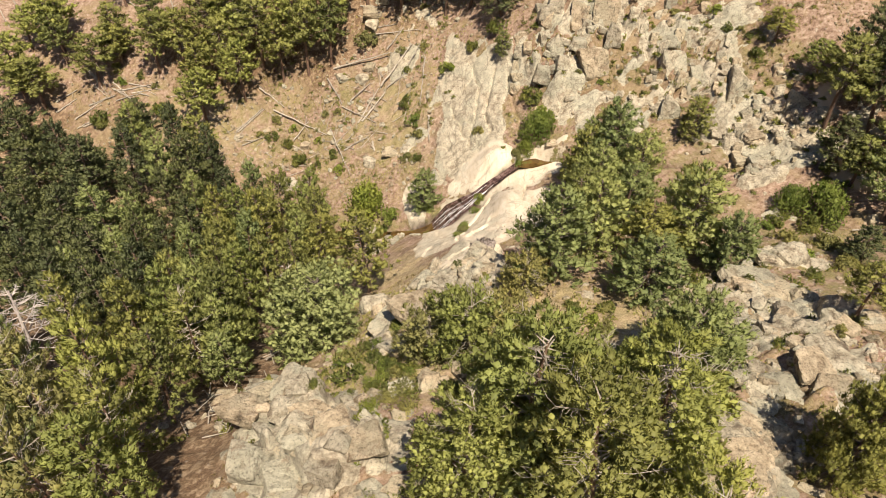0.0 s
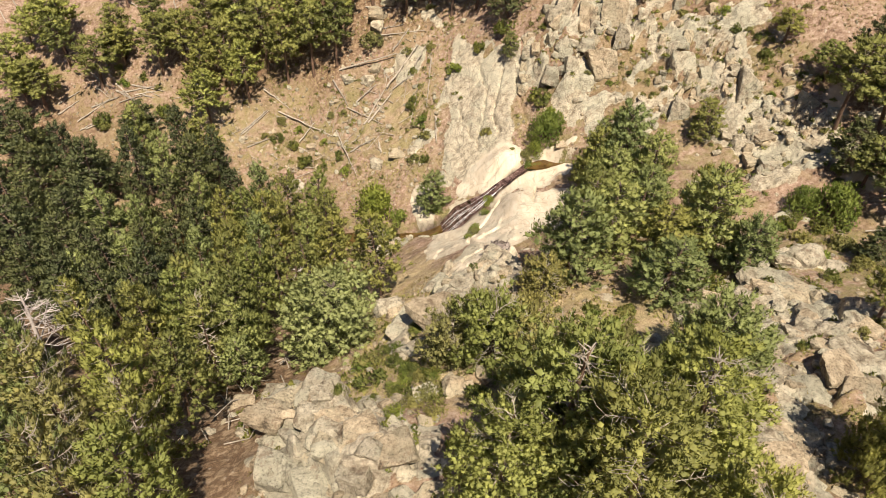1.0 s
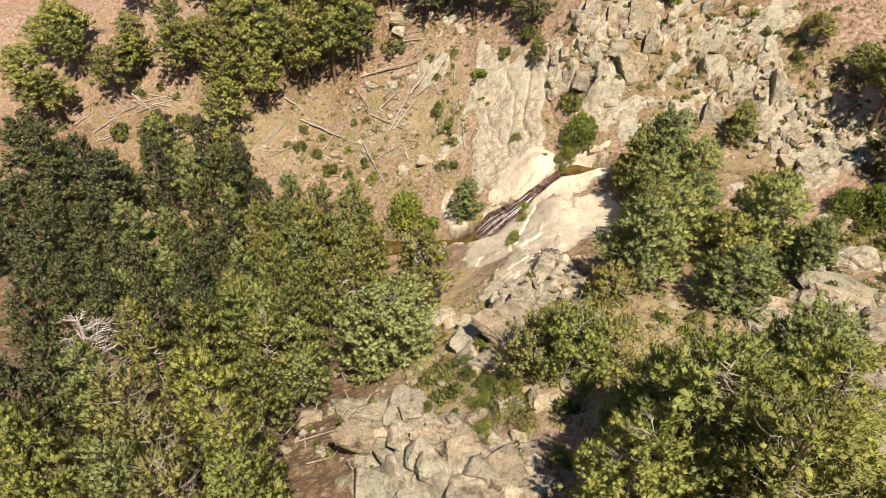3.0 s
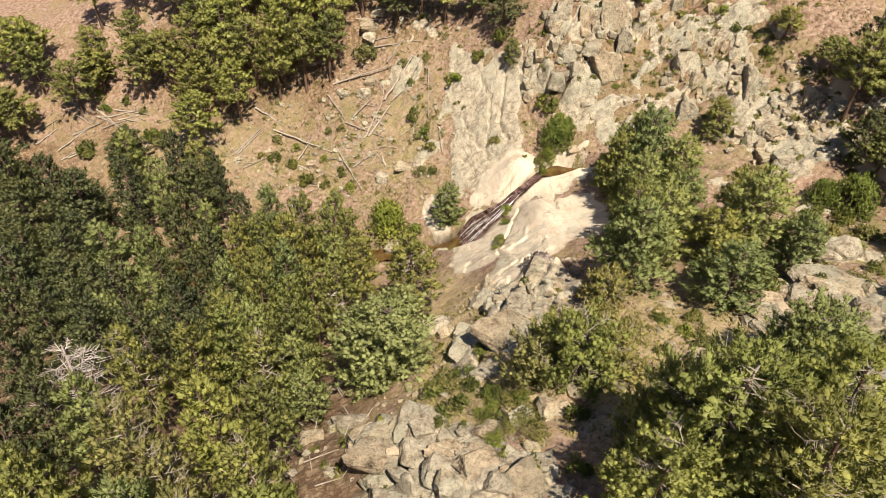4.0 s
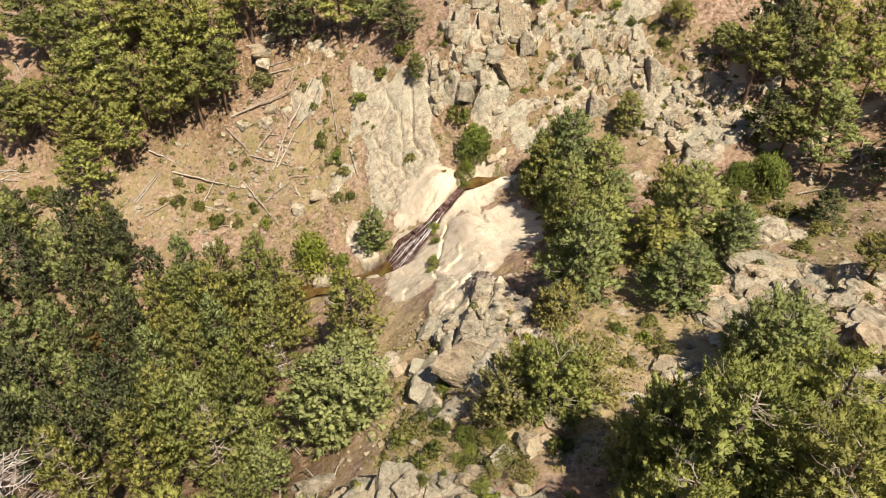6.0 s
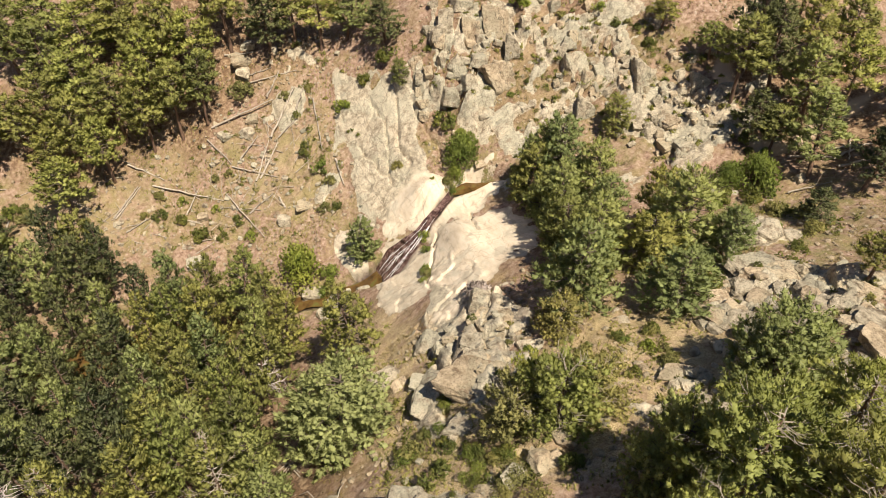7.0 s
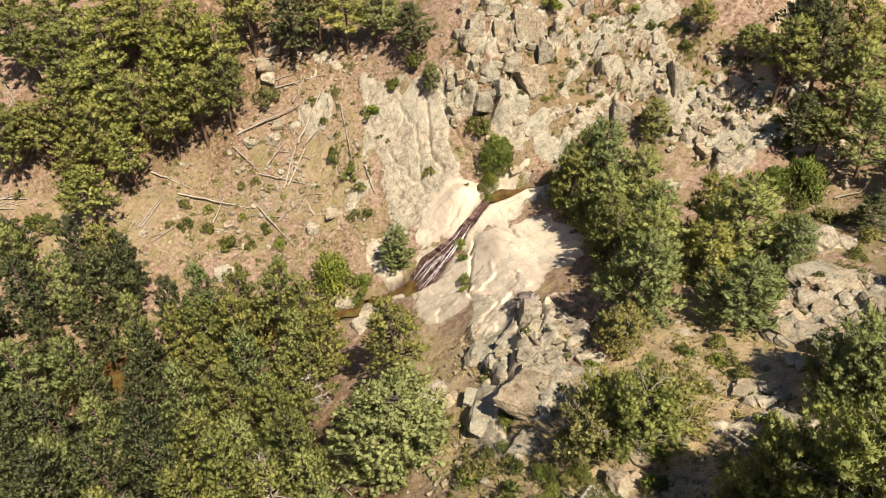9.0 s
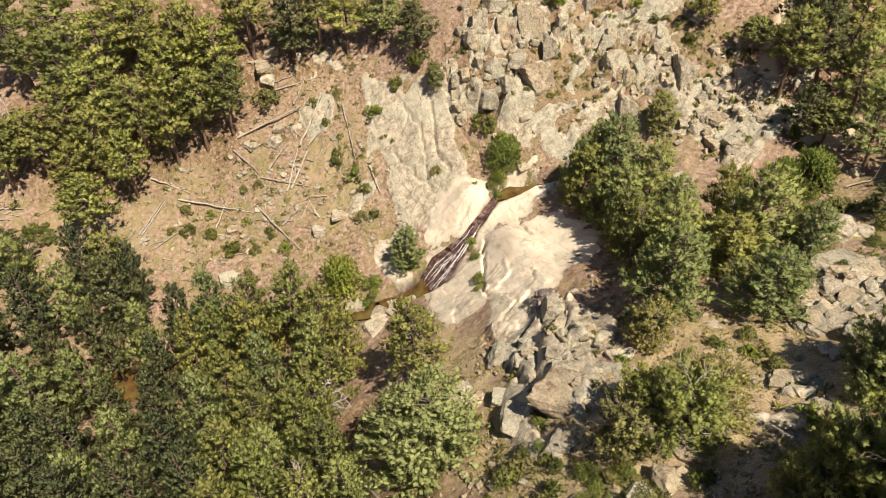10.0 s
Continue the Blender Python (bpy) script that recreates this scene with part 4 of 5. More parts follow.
TREES_LEAFY = (
    (23.6, 36.6, 2.6, 1.5), (25.2, 35.6, 3.2, 2.1), (-6.3, 47.7, 4.2, 2.4), (8.2, 49.2, 2.9, 1.9), (7.2, 48.0, 1.6, 0.9),
)
TREES_FOREST = (
    (-4.8, 34.2, 6.8, 2.5), (-29.2, 53.9, 9, 2.4), (-26.1, 53.2, 9, 2), (-28, 50.3, 9, 2), (-22.6, 51.6, 9.5, 2.6), (-21.5, 47.7, 9, 1.9),
    (-24, 49.5, 9, 1.9), (-18.5, 48.7, 9, 1.8), (-16.2, 48.2, 9, 2.1), (-13.6, 46.5, 8.5, 2.1), (-11, 45.1, 8, 2.2), (-9.4, 41.7, 8, 2.2),
    (-8.8, 38.1, 7.5, 2), (-11.1, 39.5, 8, 1.6), (-9.8, 35.8, 7, 1.7), (-15.6, 44.2, 9, 2), (-17.6, 43.4, 9, 2), (-13.6, 42.4, 9, 2.2),
    (-14.1, 37.7, 9, 2), (-16.5, 39.3, 9, 1.9), (-12.7, 32.8, 9, 1.8), (-15.3, 34.6, 9, 1.9), (-18, 36.4, 9, 2), (-20.8, 39.5, 9, 1.9),
)
TREES_FOREST += (
    (-23.5, 40.5, 9, 2), (-22.3, 35.7, 9, 2), (-19.7, 33.3, 9, 2.2), (-17.1, 31.7, 9, 2), (-14.7, 30.2, 9, 2), (-12.8, 27.4, 9, 1.7),
    (-18, 29.3, 9, 1.9), (-15.6, 27.5, 9, 1.8), (-28.2, 46.4, 9, 2.9), (-28.3, 40.8, 9, 2.6), (-25.8, 39.7, 9, 2.3), (-24.5, 34.3, 9, 2.3),
    (-26.8, 34.5, 9, 2.3), (-21.4, 31.3, 9, 1.8), (-25.5, 46.1, 9, 1.9), (-20.3, 43.1, 9, 2), (-24.9, 55.6, 9, 2), (-29.1, 57.4, 8, 2.1),
    (-21.4, 53.6, 8, 1.6), (-11.8, 28.1, 8, 1.8), (-11.6, 34, 8, 1.8), (-11.5, 25.3, 7, 1.6),
)
TREES_ROUND = (
    (-7.4, 27.5, 5.8, 2.8),
)
TREES_BANK = (
    (10.0, 38.8, 4.6, 1.5), (15.4, 33.2, 5, 1.9), (11.1, 43.2, 5, 1.7), (11.8, 34, 4.6, 1.9), (9.4, 35.4, 4.6, 1.5), (12.3, 43.4, 5.5, 2),
    (15.8, 27.8, 4, 1.9), (19.6, 45.2, 3, 1.5), (9, 30.3, 5, 2.3), (10.7, 25.2, 3.7, 2.4), (12.2, 29.2, 3.7, 2.1), (14.6, 30.4, 6.3, 2.6),
    (6.3, 27.6, 5.9, 2.5), (8.5, 32.8, 4.6, 1.9), (10.6, 37.2, 4.9, 2.2), (13.6, 38.2, 5.8, 2.2), (10.3, 41.2, 5.2, 1.9),
    (12.6, 40.6, 6.6, 2.5),
)
TREES_NEAR = (
    (7, 8.6, 6.5, 2), (10.3, 17.9, 4.1, 2.5), (0.9, 11.8, 6.2, 2), (4.6, 10, 8.2, 2.6),
    (2.8, 12.2, 7.8, 2.8), (14, 12.6, 5, 1.6), (2.6, 14.7, 5.0, 1.8), (5.4, 14.6, 5.8, 2.2), (7.3, 12.6, 6.0, 2.2),
)
TREES_SPREADING = (
    (-0.3, 21.2, 2.7, 1.9), (1.5, 20.3, 3.4, 2.2), (3.2, 20.4, 2.9, 1.8), (1.0, 22.2, 2.4, 1.5), (4.6, 26.0, 2.4, 1.4),
)
TREES_UPPER = (
    (27.3, 42.4, 7, 2.5), (29.9, 41.6, 6.8, 2.3), (30.8, 38.7, 6.8, 2.3), (27.8, 37.8, 4, 1.9), (27.0, 39.2, 4.2, 1.8), (27.6, 46.2, 3.4, 1.6),
    (32.6, 42.3, 6.8, 2.3), (29.6, 43.9, 6.8, 2.3), (28.6, 34.4, 6.0, 2.2), (25.6, 50.2, 2.8, 1.5), (5.6, 61.5, 4, 2.1), (0.6, 65.7, 6.2, 2.3),
    (-1.5, 67.3, 6.2, 2.4), (-3.9, 68, 6.2, 2.4), (3, 65, 5.3, 2.1), (19.6, 21.9, 3.7, 1.5), (24.8, 29.6, 2.6, 1.3), (33.5, 37.6, 7, 2.4), (35.6, 41.2, 7.0, 2.4), (29.6, 30.8, 5.5, 2.0), (36.4, 36.4, 7.4, 2.6), (34.5, 45.6, 7.0, 2.4), (33.2, 31.8, 6, 2.2),
)
TREES_BAND = (
    (-26.2, 74, 7, 3.5), (-23.3, 71.4, 7, 3.4), (-19.3, 71, 7.5, 3.4), (-15.9, 70.4, 7.5, 3.3), (-12.7, 69, 7.5, 3.2), (-10.3, 66.9, 7.5, 2.9),
    (-10.6, 64.6, 7, 2.6), (-13.1, 64.7, 7.5, 2.9), (-14.7, 67.6, 7.5, 3.2), (-15.8, 64.6, 7, 2.6), (-18.2, 66.3, 7.5, 3.2), (-20.6, 68.3, 7.5, 3.3),
    (-23.7, 67.5, 7.5, 3.3), (-21.9, 65.4, 7.5, 3), (-20, 63.8, 7, 2.7), (-24.2, 64.2, 6.5, 2.7), (-26.8, 67.2, 6, 2.8), (-23.7, 61.8, 6.5, 3.2),
    (-7.2, 68.7, 7.5, 3.2), (-17.2, 73, 7.5, 3.4), (-22.5, 75.6, 7, 3.5), (-26.9, 77.9, 7, 3.7), (-22.9, 56.2, 7, 2.6), (-41.2, 72, 7, 3.9),
)
TREES_BAND += (
    (-36.1, 67.1, 6, 3.4), (-42.4, 66.3, 6, 3.5), (-45, 68.1, 7, 3.6), (-29.2, 67.1, 6.5, 3.3), (-34, 69.4, 6, 2.5), (-34.4, 75.3, 6.5, 2.6),
    (-30.5, 75.4, 6.5, 2.6), (-30.6, 61.1, 4.5, 2.3), (-35, 57.3, 6, 2.7), (-40.5, 70.2, 6, 2.5), (-31.8, 61.8, 3, 1.7), (-42.6, 60.4, 8, 4),
    (-45.1, 72.2, 5, 2.4), (-40.9, 73, 5, 2.4), (-33.7, 68.8, 4.5, 2.2), (-44.8, 66.7, 5, 2.4), (-30.2, 70.8, 5, 2.4),
)
TREES_LOWER = (
    (-25, 32.3, 9, 2.2), (-27.4, 27.6, 9, 1.7), (-20.2, 25.7, 9, 1.5), (-17.6, 26.9, 9, 1.3), (-20.7, 20.9, 9, 1.5), (-22.4, 22, 9, 1.4),
    (-18, 18.6, 9, 1.8), (-13.9, 17.9, 9, 1.8), (-12.4, 15.4, 8, 1.4), (-20, 16.5, 9, 1.6), (-16.6, 14.7, 9, 1.3), (-23.9, 20.6, 9, 1.4),
    (-15.4, 15.9, 8, 1.2), (-21.2, 15.7, 9, 1.5), (-13.8, 25.6, 8, 2.1), (-38.9, 54.9, 9, 3.2), (-33.5, 54, 9, 3.3), (-35.8, 44.6, 9, 3.4),
    (-30.8, 43.3, 9, 3.2), (-13.0, 19.8, 7.5, 2.0), (-11.7, 24.6, 5.6, 1.6), (-13.7, 12.4, 9, 2.1), (-11.4, 12.5, 8, 2.2),
)
FOREST_PINES = [pine(100 + n, (M_PINE, M_PINE_BLUE, M_PINE, M_PINE_YELLOW, M_PINE)[n % 5], 9.0, 2.6, 0.30, 54, (0.55, 0.62, 0.5, 0.58, 0.66)[n % 5], 28, 0.18,
                     category_label="tall dark green pine crowded in the forest") for n in range(5)]
DARK_PINES = [pine(105 + n, M_PINE_DARK_SHADED, 9.0, 2.6, 0.30, 54, (0.56, 0.63)[n], 24, 0.19, category_label="tall dark green pine crowded in the forest, needles darkened for shade") for n in range(2)]
OLD_PINES = [pine(115 + n, (M_PINE, M_PINE_OLIVE)[n], 9.0, 2.6, 0.22, 58, 0.55, 26, 0.18, "ageing pine with thin needles and bare grey twigs", twig=M_DEAD, stout=0.9, bald=0.2) for n in range(2)]
HILL_PINES = [pine(110 + n, (M_PINE, M_PINE, M_PINE_YELLOW)[n], 8.0, 2.3, 0.46, 40, 0.5, 24, 0.2, category_label="tall pine with a bare lower trunk on the hillside") for n in range(3)]
BANK_PINES = [pine(120 + n, (M_PINE_BLUE, M_PINE, M_PINE_BLUE)[n % 3], 6.5, 2.4, 0.08, 64, 0.42, 30, 0.16, category_label="dense green pine on the stream bank") for n in range(3)]
NEAR_PINES = [pine(130 + n, (M_PINE_YELLOW, M_PINE_YELLOW, M_PINE, M_PINE_YELLOW)[n], 8.5, 3.0, 0.12, 84, 0.34, 30, 0.13, category_label="broad sunlit pine with needle tufts and bare twigs", bald=0.12, plump=1.8, twig=M_DEAD, stout=0.6) for n in range(4)]
ROUND_PINE = [pine(140, M_PINE_PALE, 6.0, 2.7, 0.05, 100, 0.24, 30, 0.12, category_label="round pale green pine standing in dry grass", plump=2.0)]
CUSHION_PINES = [pine(145 + n, (M_PINE_BLUE, M_PINE)[n], 5.0, 2.6, 0.05, 90, 0.26, 30, 0.125, category_label="short rounded pine growing beside bare rock", plump=1.9) for n in range(2)]
SPREADING = [pine(160 + n, (M_PINE_OLIVE, M_PINE_YELLOW)[n], 3.4, 2.4, 0.10, 70, 0.22, 30, 0.12, category_label="low spreading olive-green pine with bare grey twigs", bald=0.16, plump=1.9, twig=M_DEAD, stout=0.6) for n in range(2)]
LEAFY = [bush(150 + n, M_LEAF, 1.0, 1.1, 1500, 6, 0.085, 26, "broadleaf_tree", "bright green broadleaf tree beside the stream", "tree", M_BARK) for n in range(2)]
rng = np.random.default_rng(21)


def as_pine(tall, wide):
    return lambda h, r: (max(r, 0.22 * h) / wide, h / tall, 0.1)


settle(FOREST_PINES, [q for q in TREES_FOREST if q[0] > -17.8], rng, "forest pines", as_pine(9.0, 2.6))
settle([DARK_PINES[0], FOREST_PINES[1], DARK_PINES[1]], [q for q in TREES_FOREST if q[0] <= -17.8], rng, "forest pines", as_pine(9.0, 2.7))
settle([OLD_PINES[0], FOREST_PINES[4], FOREST_PINES[1], OLD_PINES[1], FOREST_PINES[3]], [q for q in TREES_LOWER if q[0] > -22], rng, "forest pines", as_pine(9.0, 2.6))
settle(DARK_PINES, [q for q in TREES_LOWER if q[0] <= -22] + [(-33, 47, 9, 2.4), (-31, 38.6, 9, 2.2), (-34, 41, 9, 2.3), (-30, 35.4, 9, 2.2), (-37.5, 49, 9, 2.4), (-32.5, 50.6, 9, 2.3), (-36.5, 56.5, 9, 2.4), (-40, 46, 9, 2.5), (-42.5, 54, 9, 2.8), (-44.5, 49.5, 9, 2.8), (-41.2, 58.5, 8.5, 2.6), (-46.5, 56, 9, 3), (-38.4, 51.8, 9, 2.6)] + [q for q in TREES_BAND if q[0] < -28 and q[1] < 66], rng, "forest pines", as_pine(9.0, 2.5))
settle(HILL_PINES, [q for q in TREES_BAND if q[0] >= -28 or q[1] >= 66], rng, "hillside pines", as_pine(8.0, 2.6))
settle([HILL_PINES[0], DARK_PINES[0], FOREST_PINES[1], HILL_PINES[1], DARK_PINES[1], HILL_PINES[2]], TREES_UPPER, rng, "hillside pines", as_pine(8.6, 2.3))
settle(BANK_PINES, TREES_BANK, rng, "bank pines", as_pine(6.5, 2.35))
settle(NEAR_PINES, [q for q in TREES_NEAR if q[2] > 5.5], rng, "ridge pines", as_pine(8.5, 2.55))
settle(CUSHION_PINES, [q for q in TREES_NEAR if q[2] <= 5.5], rng, "ridge pines", as_pine(5.0, 2.4))
settle(ROUND_PINE, TREES_ROUND, rng, "ridge pines", as_pine(6.0, 2.35))
settle(SPREADING, TREES_SPREADING, rng, "ridge pines", as_pine(3.4, 2.4))
settle(LEAFY, TREES_LEAFY, rng, "broadleaf trees", lambda h, r: (r, h / 1.2, 0.05))
settle(BANK_PINES, ((-1.2, 46.6, 3.8, 1.4), (5.6, 57.5, 2.2, 0.9)), rng, "bank pines", as_pine(6.5, 2.15))

# ---- shrubs ----
SHRUBS_BRIGHT = (
    (-1.2, 46.2, 0.9), (-4, 46.1, 1.2), (-4.8, 45.6, 0.8), (3.4, 44.5, 0.7), (3, 42.9, 0.6), (2.1, 40.3, 0.6), (1.5, 39.2, 0.4), (8.7, 50.4, 1.3),
    (6.6, 47.1, 0.7), (-5.5, 48.6, 1.3),
)
SHRUBS_FAR = (
    (5.4, 60.1, 1.4), (0.8, 59.4, 1.1), (-1.3, 63, 0.7), (-3.6, 63.5, 0.7), (-3.1, 61.5, 0.6), (-3.1, 58.6, 1), (-2.2, 56.3, 1.1), (-1.9, 54.6, 0.8),
    (-2.8, 52.9, 0.8), (-1.8, 52.1, 0.7), (-10.1, 55.9, 0.8), (-11.7, 57.8, 0.6), (-11.3, 60.5, 0.6), (-9.9, 60.2, 0.6), (-14.9, 58, 0.8),
    (-16.6, 59.3, 0.9), (-14.4, 59.8, 0.7), (-16.2, 60.9, 0.8), (-17.9, 59.8, 0.6), (-28.8, 63.3, 1), (-27.8, 63.3, 0.7), (-27.2, 62.3, 0.6),
    (-30.4, 64, 0.5), (-29.7, 65.8, 0.6), (-13.3, 55.9, 1.1), (-11.7, 55.2, 0.7), (-9.2, 53.8, 0.8), (3.5, 51.9, 0.7), (-7.2, 65.6, 1.5),
    (-35.4, 63.5, 1.4), (-32.1, 60.9, 1.2), (-28.8, 63.3, 1), (-35.2, 63.2, 1), (-34.3, 68.4, 1), (-33.9, 70.2, 1.2), (-31.5, 67.1, 0.7),
    (-33.8, 67, 0.9), (-27.8, 62.7, 1.1), (-1.4, 67.3, 0.7), (3.2, 60, 0.9),
)
SHRUBS_RIGHT = (
    (8, 52.5, 1.3), (16.4, 57.8, 1.1), (6.6, 47.6, 0.8), (9, 49.6, 1), (8.5, 58.3, 0.5), (14.9, 52, 0.4), (13.3, 51.6, 0.4), (11.5, 52.4, 0.4),
    (17.3, 49.8, 0.4), (22.9, 50.1, 0.5), (23.4, 47.1, 0.4), (24.2, 46.6, 0.4), (26.6, 42.4, 0.4), (27.3, 42.6, 0.5), (26, 43.4, 0.4),
    (26.9, 39.4, 0.9), (27.1, 41, 0.6), (25.5, 52.1, 0.5), (23.7, 52.3, 0.5), (24.1, 51.5, 0.5), (22.8, 52.7, 0.7), (22.1, 54.3, 0.8),
    (19.3, 55.8, 0.7), (21.5, 55.7, 0.7), (24.4, 49.7, 0.8), (26.4, 47, 0.5), (27.7, 37.9, 0.5), (26.6, 38.2, 0.6),
)
SHRUBS_NEAR = (
    (-2.1, 25, 0.5), (-1.4, 26.6, 0.4), (-4.5, 22.8, 1), (-3.6, 23.6, 0.6), (-3.1, 21.8, 0.6), (-2.3, 20.8, 0.6), (2.8, 25.5, 0.5), (2.3, 26.9, 0.3),
    (2.7, 27.9, 0.4), (1.2, 29.6, 0.4), (8.5, 23.8, 0.6), (6.2, 18.2, 0.8), (7.9, 21.2, 0.7), (7, 24, 0.5), (-1.3, 19.7, 0.5), (0.7, 17.7, 0.7),
    (7.7, 22.6, 0.6), (-2.1, 19.9, 0.4), (2, 39.9, 0.6), (3.8, 33.5, 0.3), (5.9, 21.4, 0.5), (7, 23.7, 0.4), (6.1, 23.4, 0.3), (8.5, 23.7, 0.6),
    (15.1, 19.6, 0.4), (14.3, 18.1, 0.2), (8.9, 12.6, 0.6), (10.6, 11.8, 0.4), (8.3, 22.3, 0.5), (13.4, 25.9, 1), (-4.1, 20.6, 1.1),
    (-2.8, 16.5, 0.6), (-1.7, 19.7, 0.5), (-2.1, 24.4, 0.4), (-6, 15.1, 0.2), (-3.1, 22.5, 0.5), (-0.2, 14.7, 0.7), (21.8, 32.7, 1),
    (24.1, 31.9, 1.2), (24, 34.4, 1), (22.6, 35.3, 1), (21, 29.2, 1.2), (22.8, 28, 0.9), (25.2, 30.8, 1.1), (20.3, 26.9, 0.6), (25.2, 34.8, 1.2),
    (21.4, 34.8, 0.8), (19.8, 21.7, 0.6), (17.9, 20.4, 0.5), (16.1, 25.5, 0.4), (14.1, 25.7, 0.5),
)
SHRUBS_MEADOW = (
    (-4.7, 22.9, 0.9), (-3.5, 23.5, 0.5), (-2.1, 24.8, 0.45), (-2.2, 20.4, 0.6), (-3.2, 19.7, 0.4), (-2.9, 19.2, 0.55), (-1.2, 19.5, 0.4), (-5.2, 17.9, 0.45),
    (-2.8, 17.4, 0.6), (-3.9, 19, 0.35), (0.8, 17.9, 0.5), (-4, 21, 0.4), (-2.5, 20.6, 0.6), (-1.6, 19.9, 0.5), (-2.5, 19.7, 0.6), (-2.9, 21.7, 0.45),
    (5.2, 24.2, 0.4), (6.7, 24.1, 0.5), (-3, 23.2, 0.5),
)
BROOM_MEADOW = (
    (-1.4, 18.3, 1.2), (-1.2, 16.9, 0.9), (-2.2, 17.8, 0.7),
)
SHRUBS = [bush(200, M_SHRUB, label="low rounded dark green shrub on the slope"), bush(201, M_LEAF, label="low bright green leafy shrub"), bush(202, M_BROOM, 1.0, 0.75, 420, label="low yellowish green broom shrub"),
          bush(203, M_BROOM, 1.0, 0.8, 420, label="low yellowish green broom shrub"), bush(204, M_SHRUB, 0.9, 1.2, 460, label="small upright dark green shrub")]
settle([bush(230 + n, M_LEAF, 1.0, 1.0, 700, 6, 0.11, 12, label="bright green leafy bush beside the waterfall") for n in range(2)], SHRUBS_BRIGHT, rng, "shrubs", lambda r: (r, r * 1.1, 0.03))
settle([bush(240 + n, (M_LEAF, M_SHRUB)[n], 1.0, 1.0, 620, 6, 0.10, 13, label="bright green leafy shrub in dry grass") for n in range(2)], SHRUBS_MEADOW, rng, "shrubs", lambda r: (r, r * 1.0, 0.03))
settle([bush(245, M_BROOM, 1.0, 0.7, 900, 6, 0.09, 18, label="wide low olive broom shrub")], BROOM_MEADOW, rng, "shrubs", lambda r: (r, r * 0.8, 0.03))
for places in (SHRUBS_FAR, SHRUBS_RIGHT, SHRUBS_NEAR):
    settle(SHRUBS, places, rng, "shrubs", lambda r: (r, r * 1.05, 0.03))
few = []
for cx, cy, rx, ry, count in ((12, 57, 5, 4, 40), (21, 51, 5, 3, 60), (16, 54.5, 2, 5, 40), (24, 44, 4, 4, 30), (-8, 60, 10, 6, 80), (20, 48, 9, 6, 44), (9, 52, 5, 4, 14), (0, 24, 5, 6, 34), (12, 20, 6, 7, 30), (26, 38, 5, 4, 14), (-28, 64, 8, 4, 30), (-4.5, 15.5, 4, 4, 34), (15, 21.5, 4, 6, 40), (23, 30, 5, 4, 36), (8, 17, 4, 4, 20), (12, 57, 4, 4, 22), (21, 51, 4, 3, 22), (-10.8, 20.5, 2, 3, 14), (-4.4, 22.0, 2.5, 3, 16), (24, 46, 4, 3, 30), (17.5, 52, 3, 5, 30), (-6, 57, 6, 5, 24)):
    few += [(cx + rx * rng.uniform(-1, 1), cy + ry * rng.uniform(-1, 1), rng.uniform(0.2, 0.48)) for _ in range(count)]
few = [p for p in few if bare(np.array([p[0]]), np.array([p[1]]))[0][0] < 0.6 or p[2] < 0.34]
heads, ways = [], []
for x, y, r in few:
    d = rng.normal(size=(70, 3))
    d[:, 2] = np.abs(d[:, 2])
    d /= np.linalg.norm(d, axis=1)[:, None]
    lump = 0.75 + 0.35 * np.sin(3 * np.arctan2(d[:, 1], d[:, 0]) + x * 7)
    heads.append(np.array([x, y, ground_z(x, y)]) + d * (lump * rng.uniform(0.6, 1.0, 70))[:, None] * np.array([r, r, r * 0.75]))
    ways.append(d)
heads, ways = np.concatenate(heads), np.concatenate(ways)
tagged(part("herb", tufts(rng, heads, ways + np.array([0, 0, 0.4]), 4, 0.11, 0.05, ways + np.array([0, 0, 0.4])), M_SHRUB), "small dark green herb clumps among the stones", "herb", kind="stuff")
dead_bush = [bush(210, M_DRY, 1.0, 0.8, 700, 5, 0.22, 14, "dead_bush", "leafless greyish-lilac bush in a rock gap", "bush")]
settle(dead_bush, ((3.2, 33.2, 1.1),), rng, "shrubs", lambda r: (r, r, 0.03))

# ---- fallen and dead wood ----
LOGS_MIDDLE = (
    (-10.5, 64.1, -4.6, 63.8), (-10.6, 58.7, -8.2, 53.1), (-16.7, 62, -10.9, 58.2), (-20.4, 60.7, -17.8, 62.5), (-18.5, 64.7, -15.6, 62.1),
    (-11.1, 63.3, -9.5, 60.9), (-9.5, 60.6, -6, 57.8), (-7.8, 58.5, -5.9, 61.3), (-7.4, 58.5, -5.2, 60.6), (-5.6, 61.2, -2.6, 63.6),
    (-5, 60.8, -2.1, 61.6), (-1.3, 61.9, -1.7, 57.5), (-7.9, 68.6, -5.2, 68.1), (-6.9, 66.7, -4.1, 66.5), (-6.4, 66.1, -1.9, 65.2),
    (-5.1, 64.4, -3.4, 65.8), (-2.9, 62.1, -1.9, 63), (-8.7, 60.9, -6.6, 62), (-9, 56, -6.6, 56.6), (-6.2, 55.9, -5.9, 54.7),
    (-19.7, 59, -17.3, 59.5), (-29.9, 62, -29, 63),
)
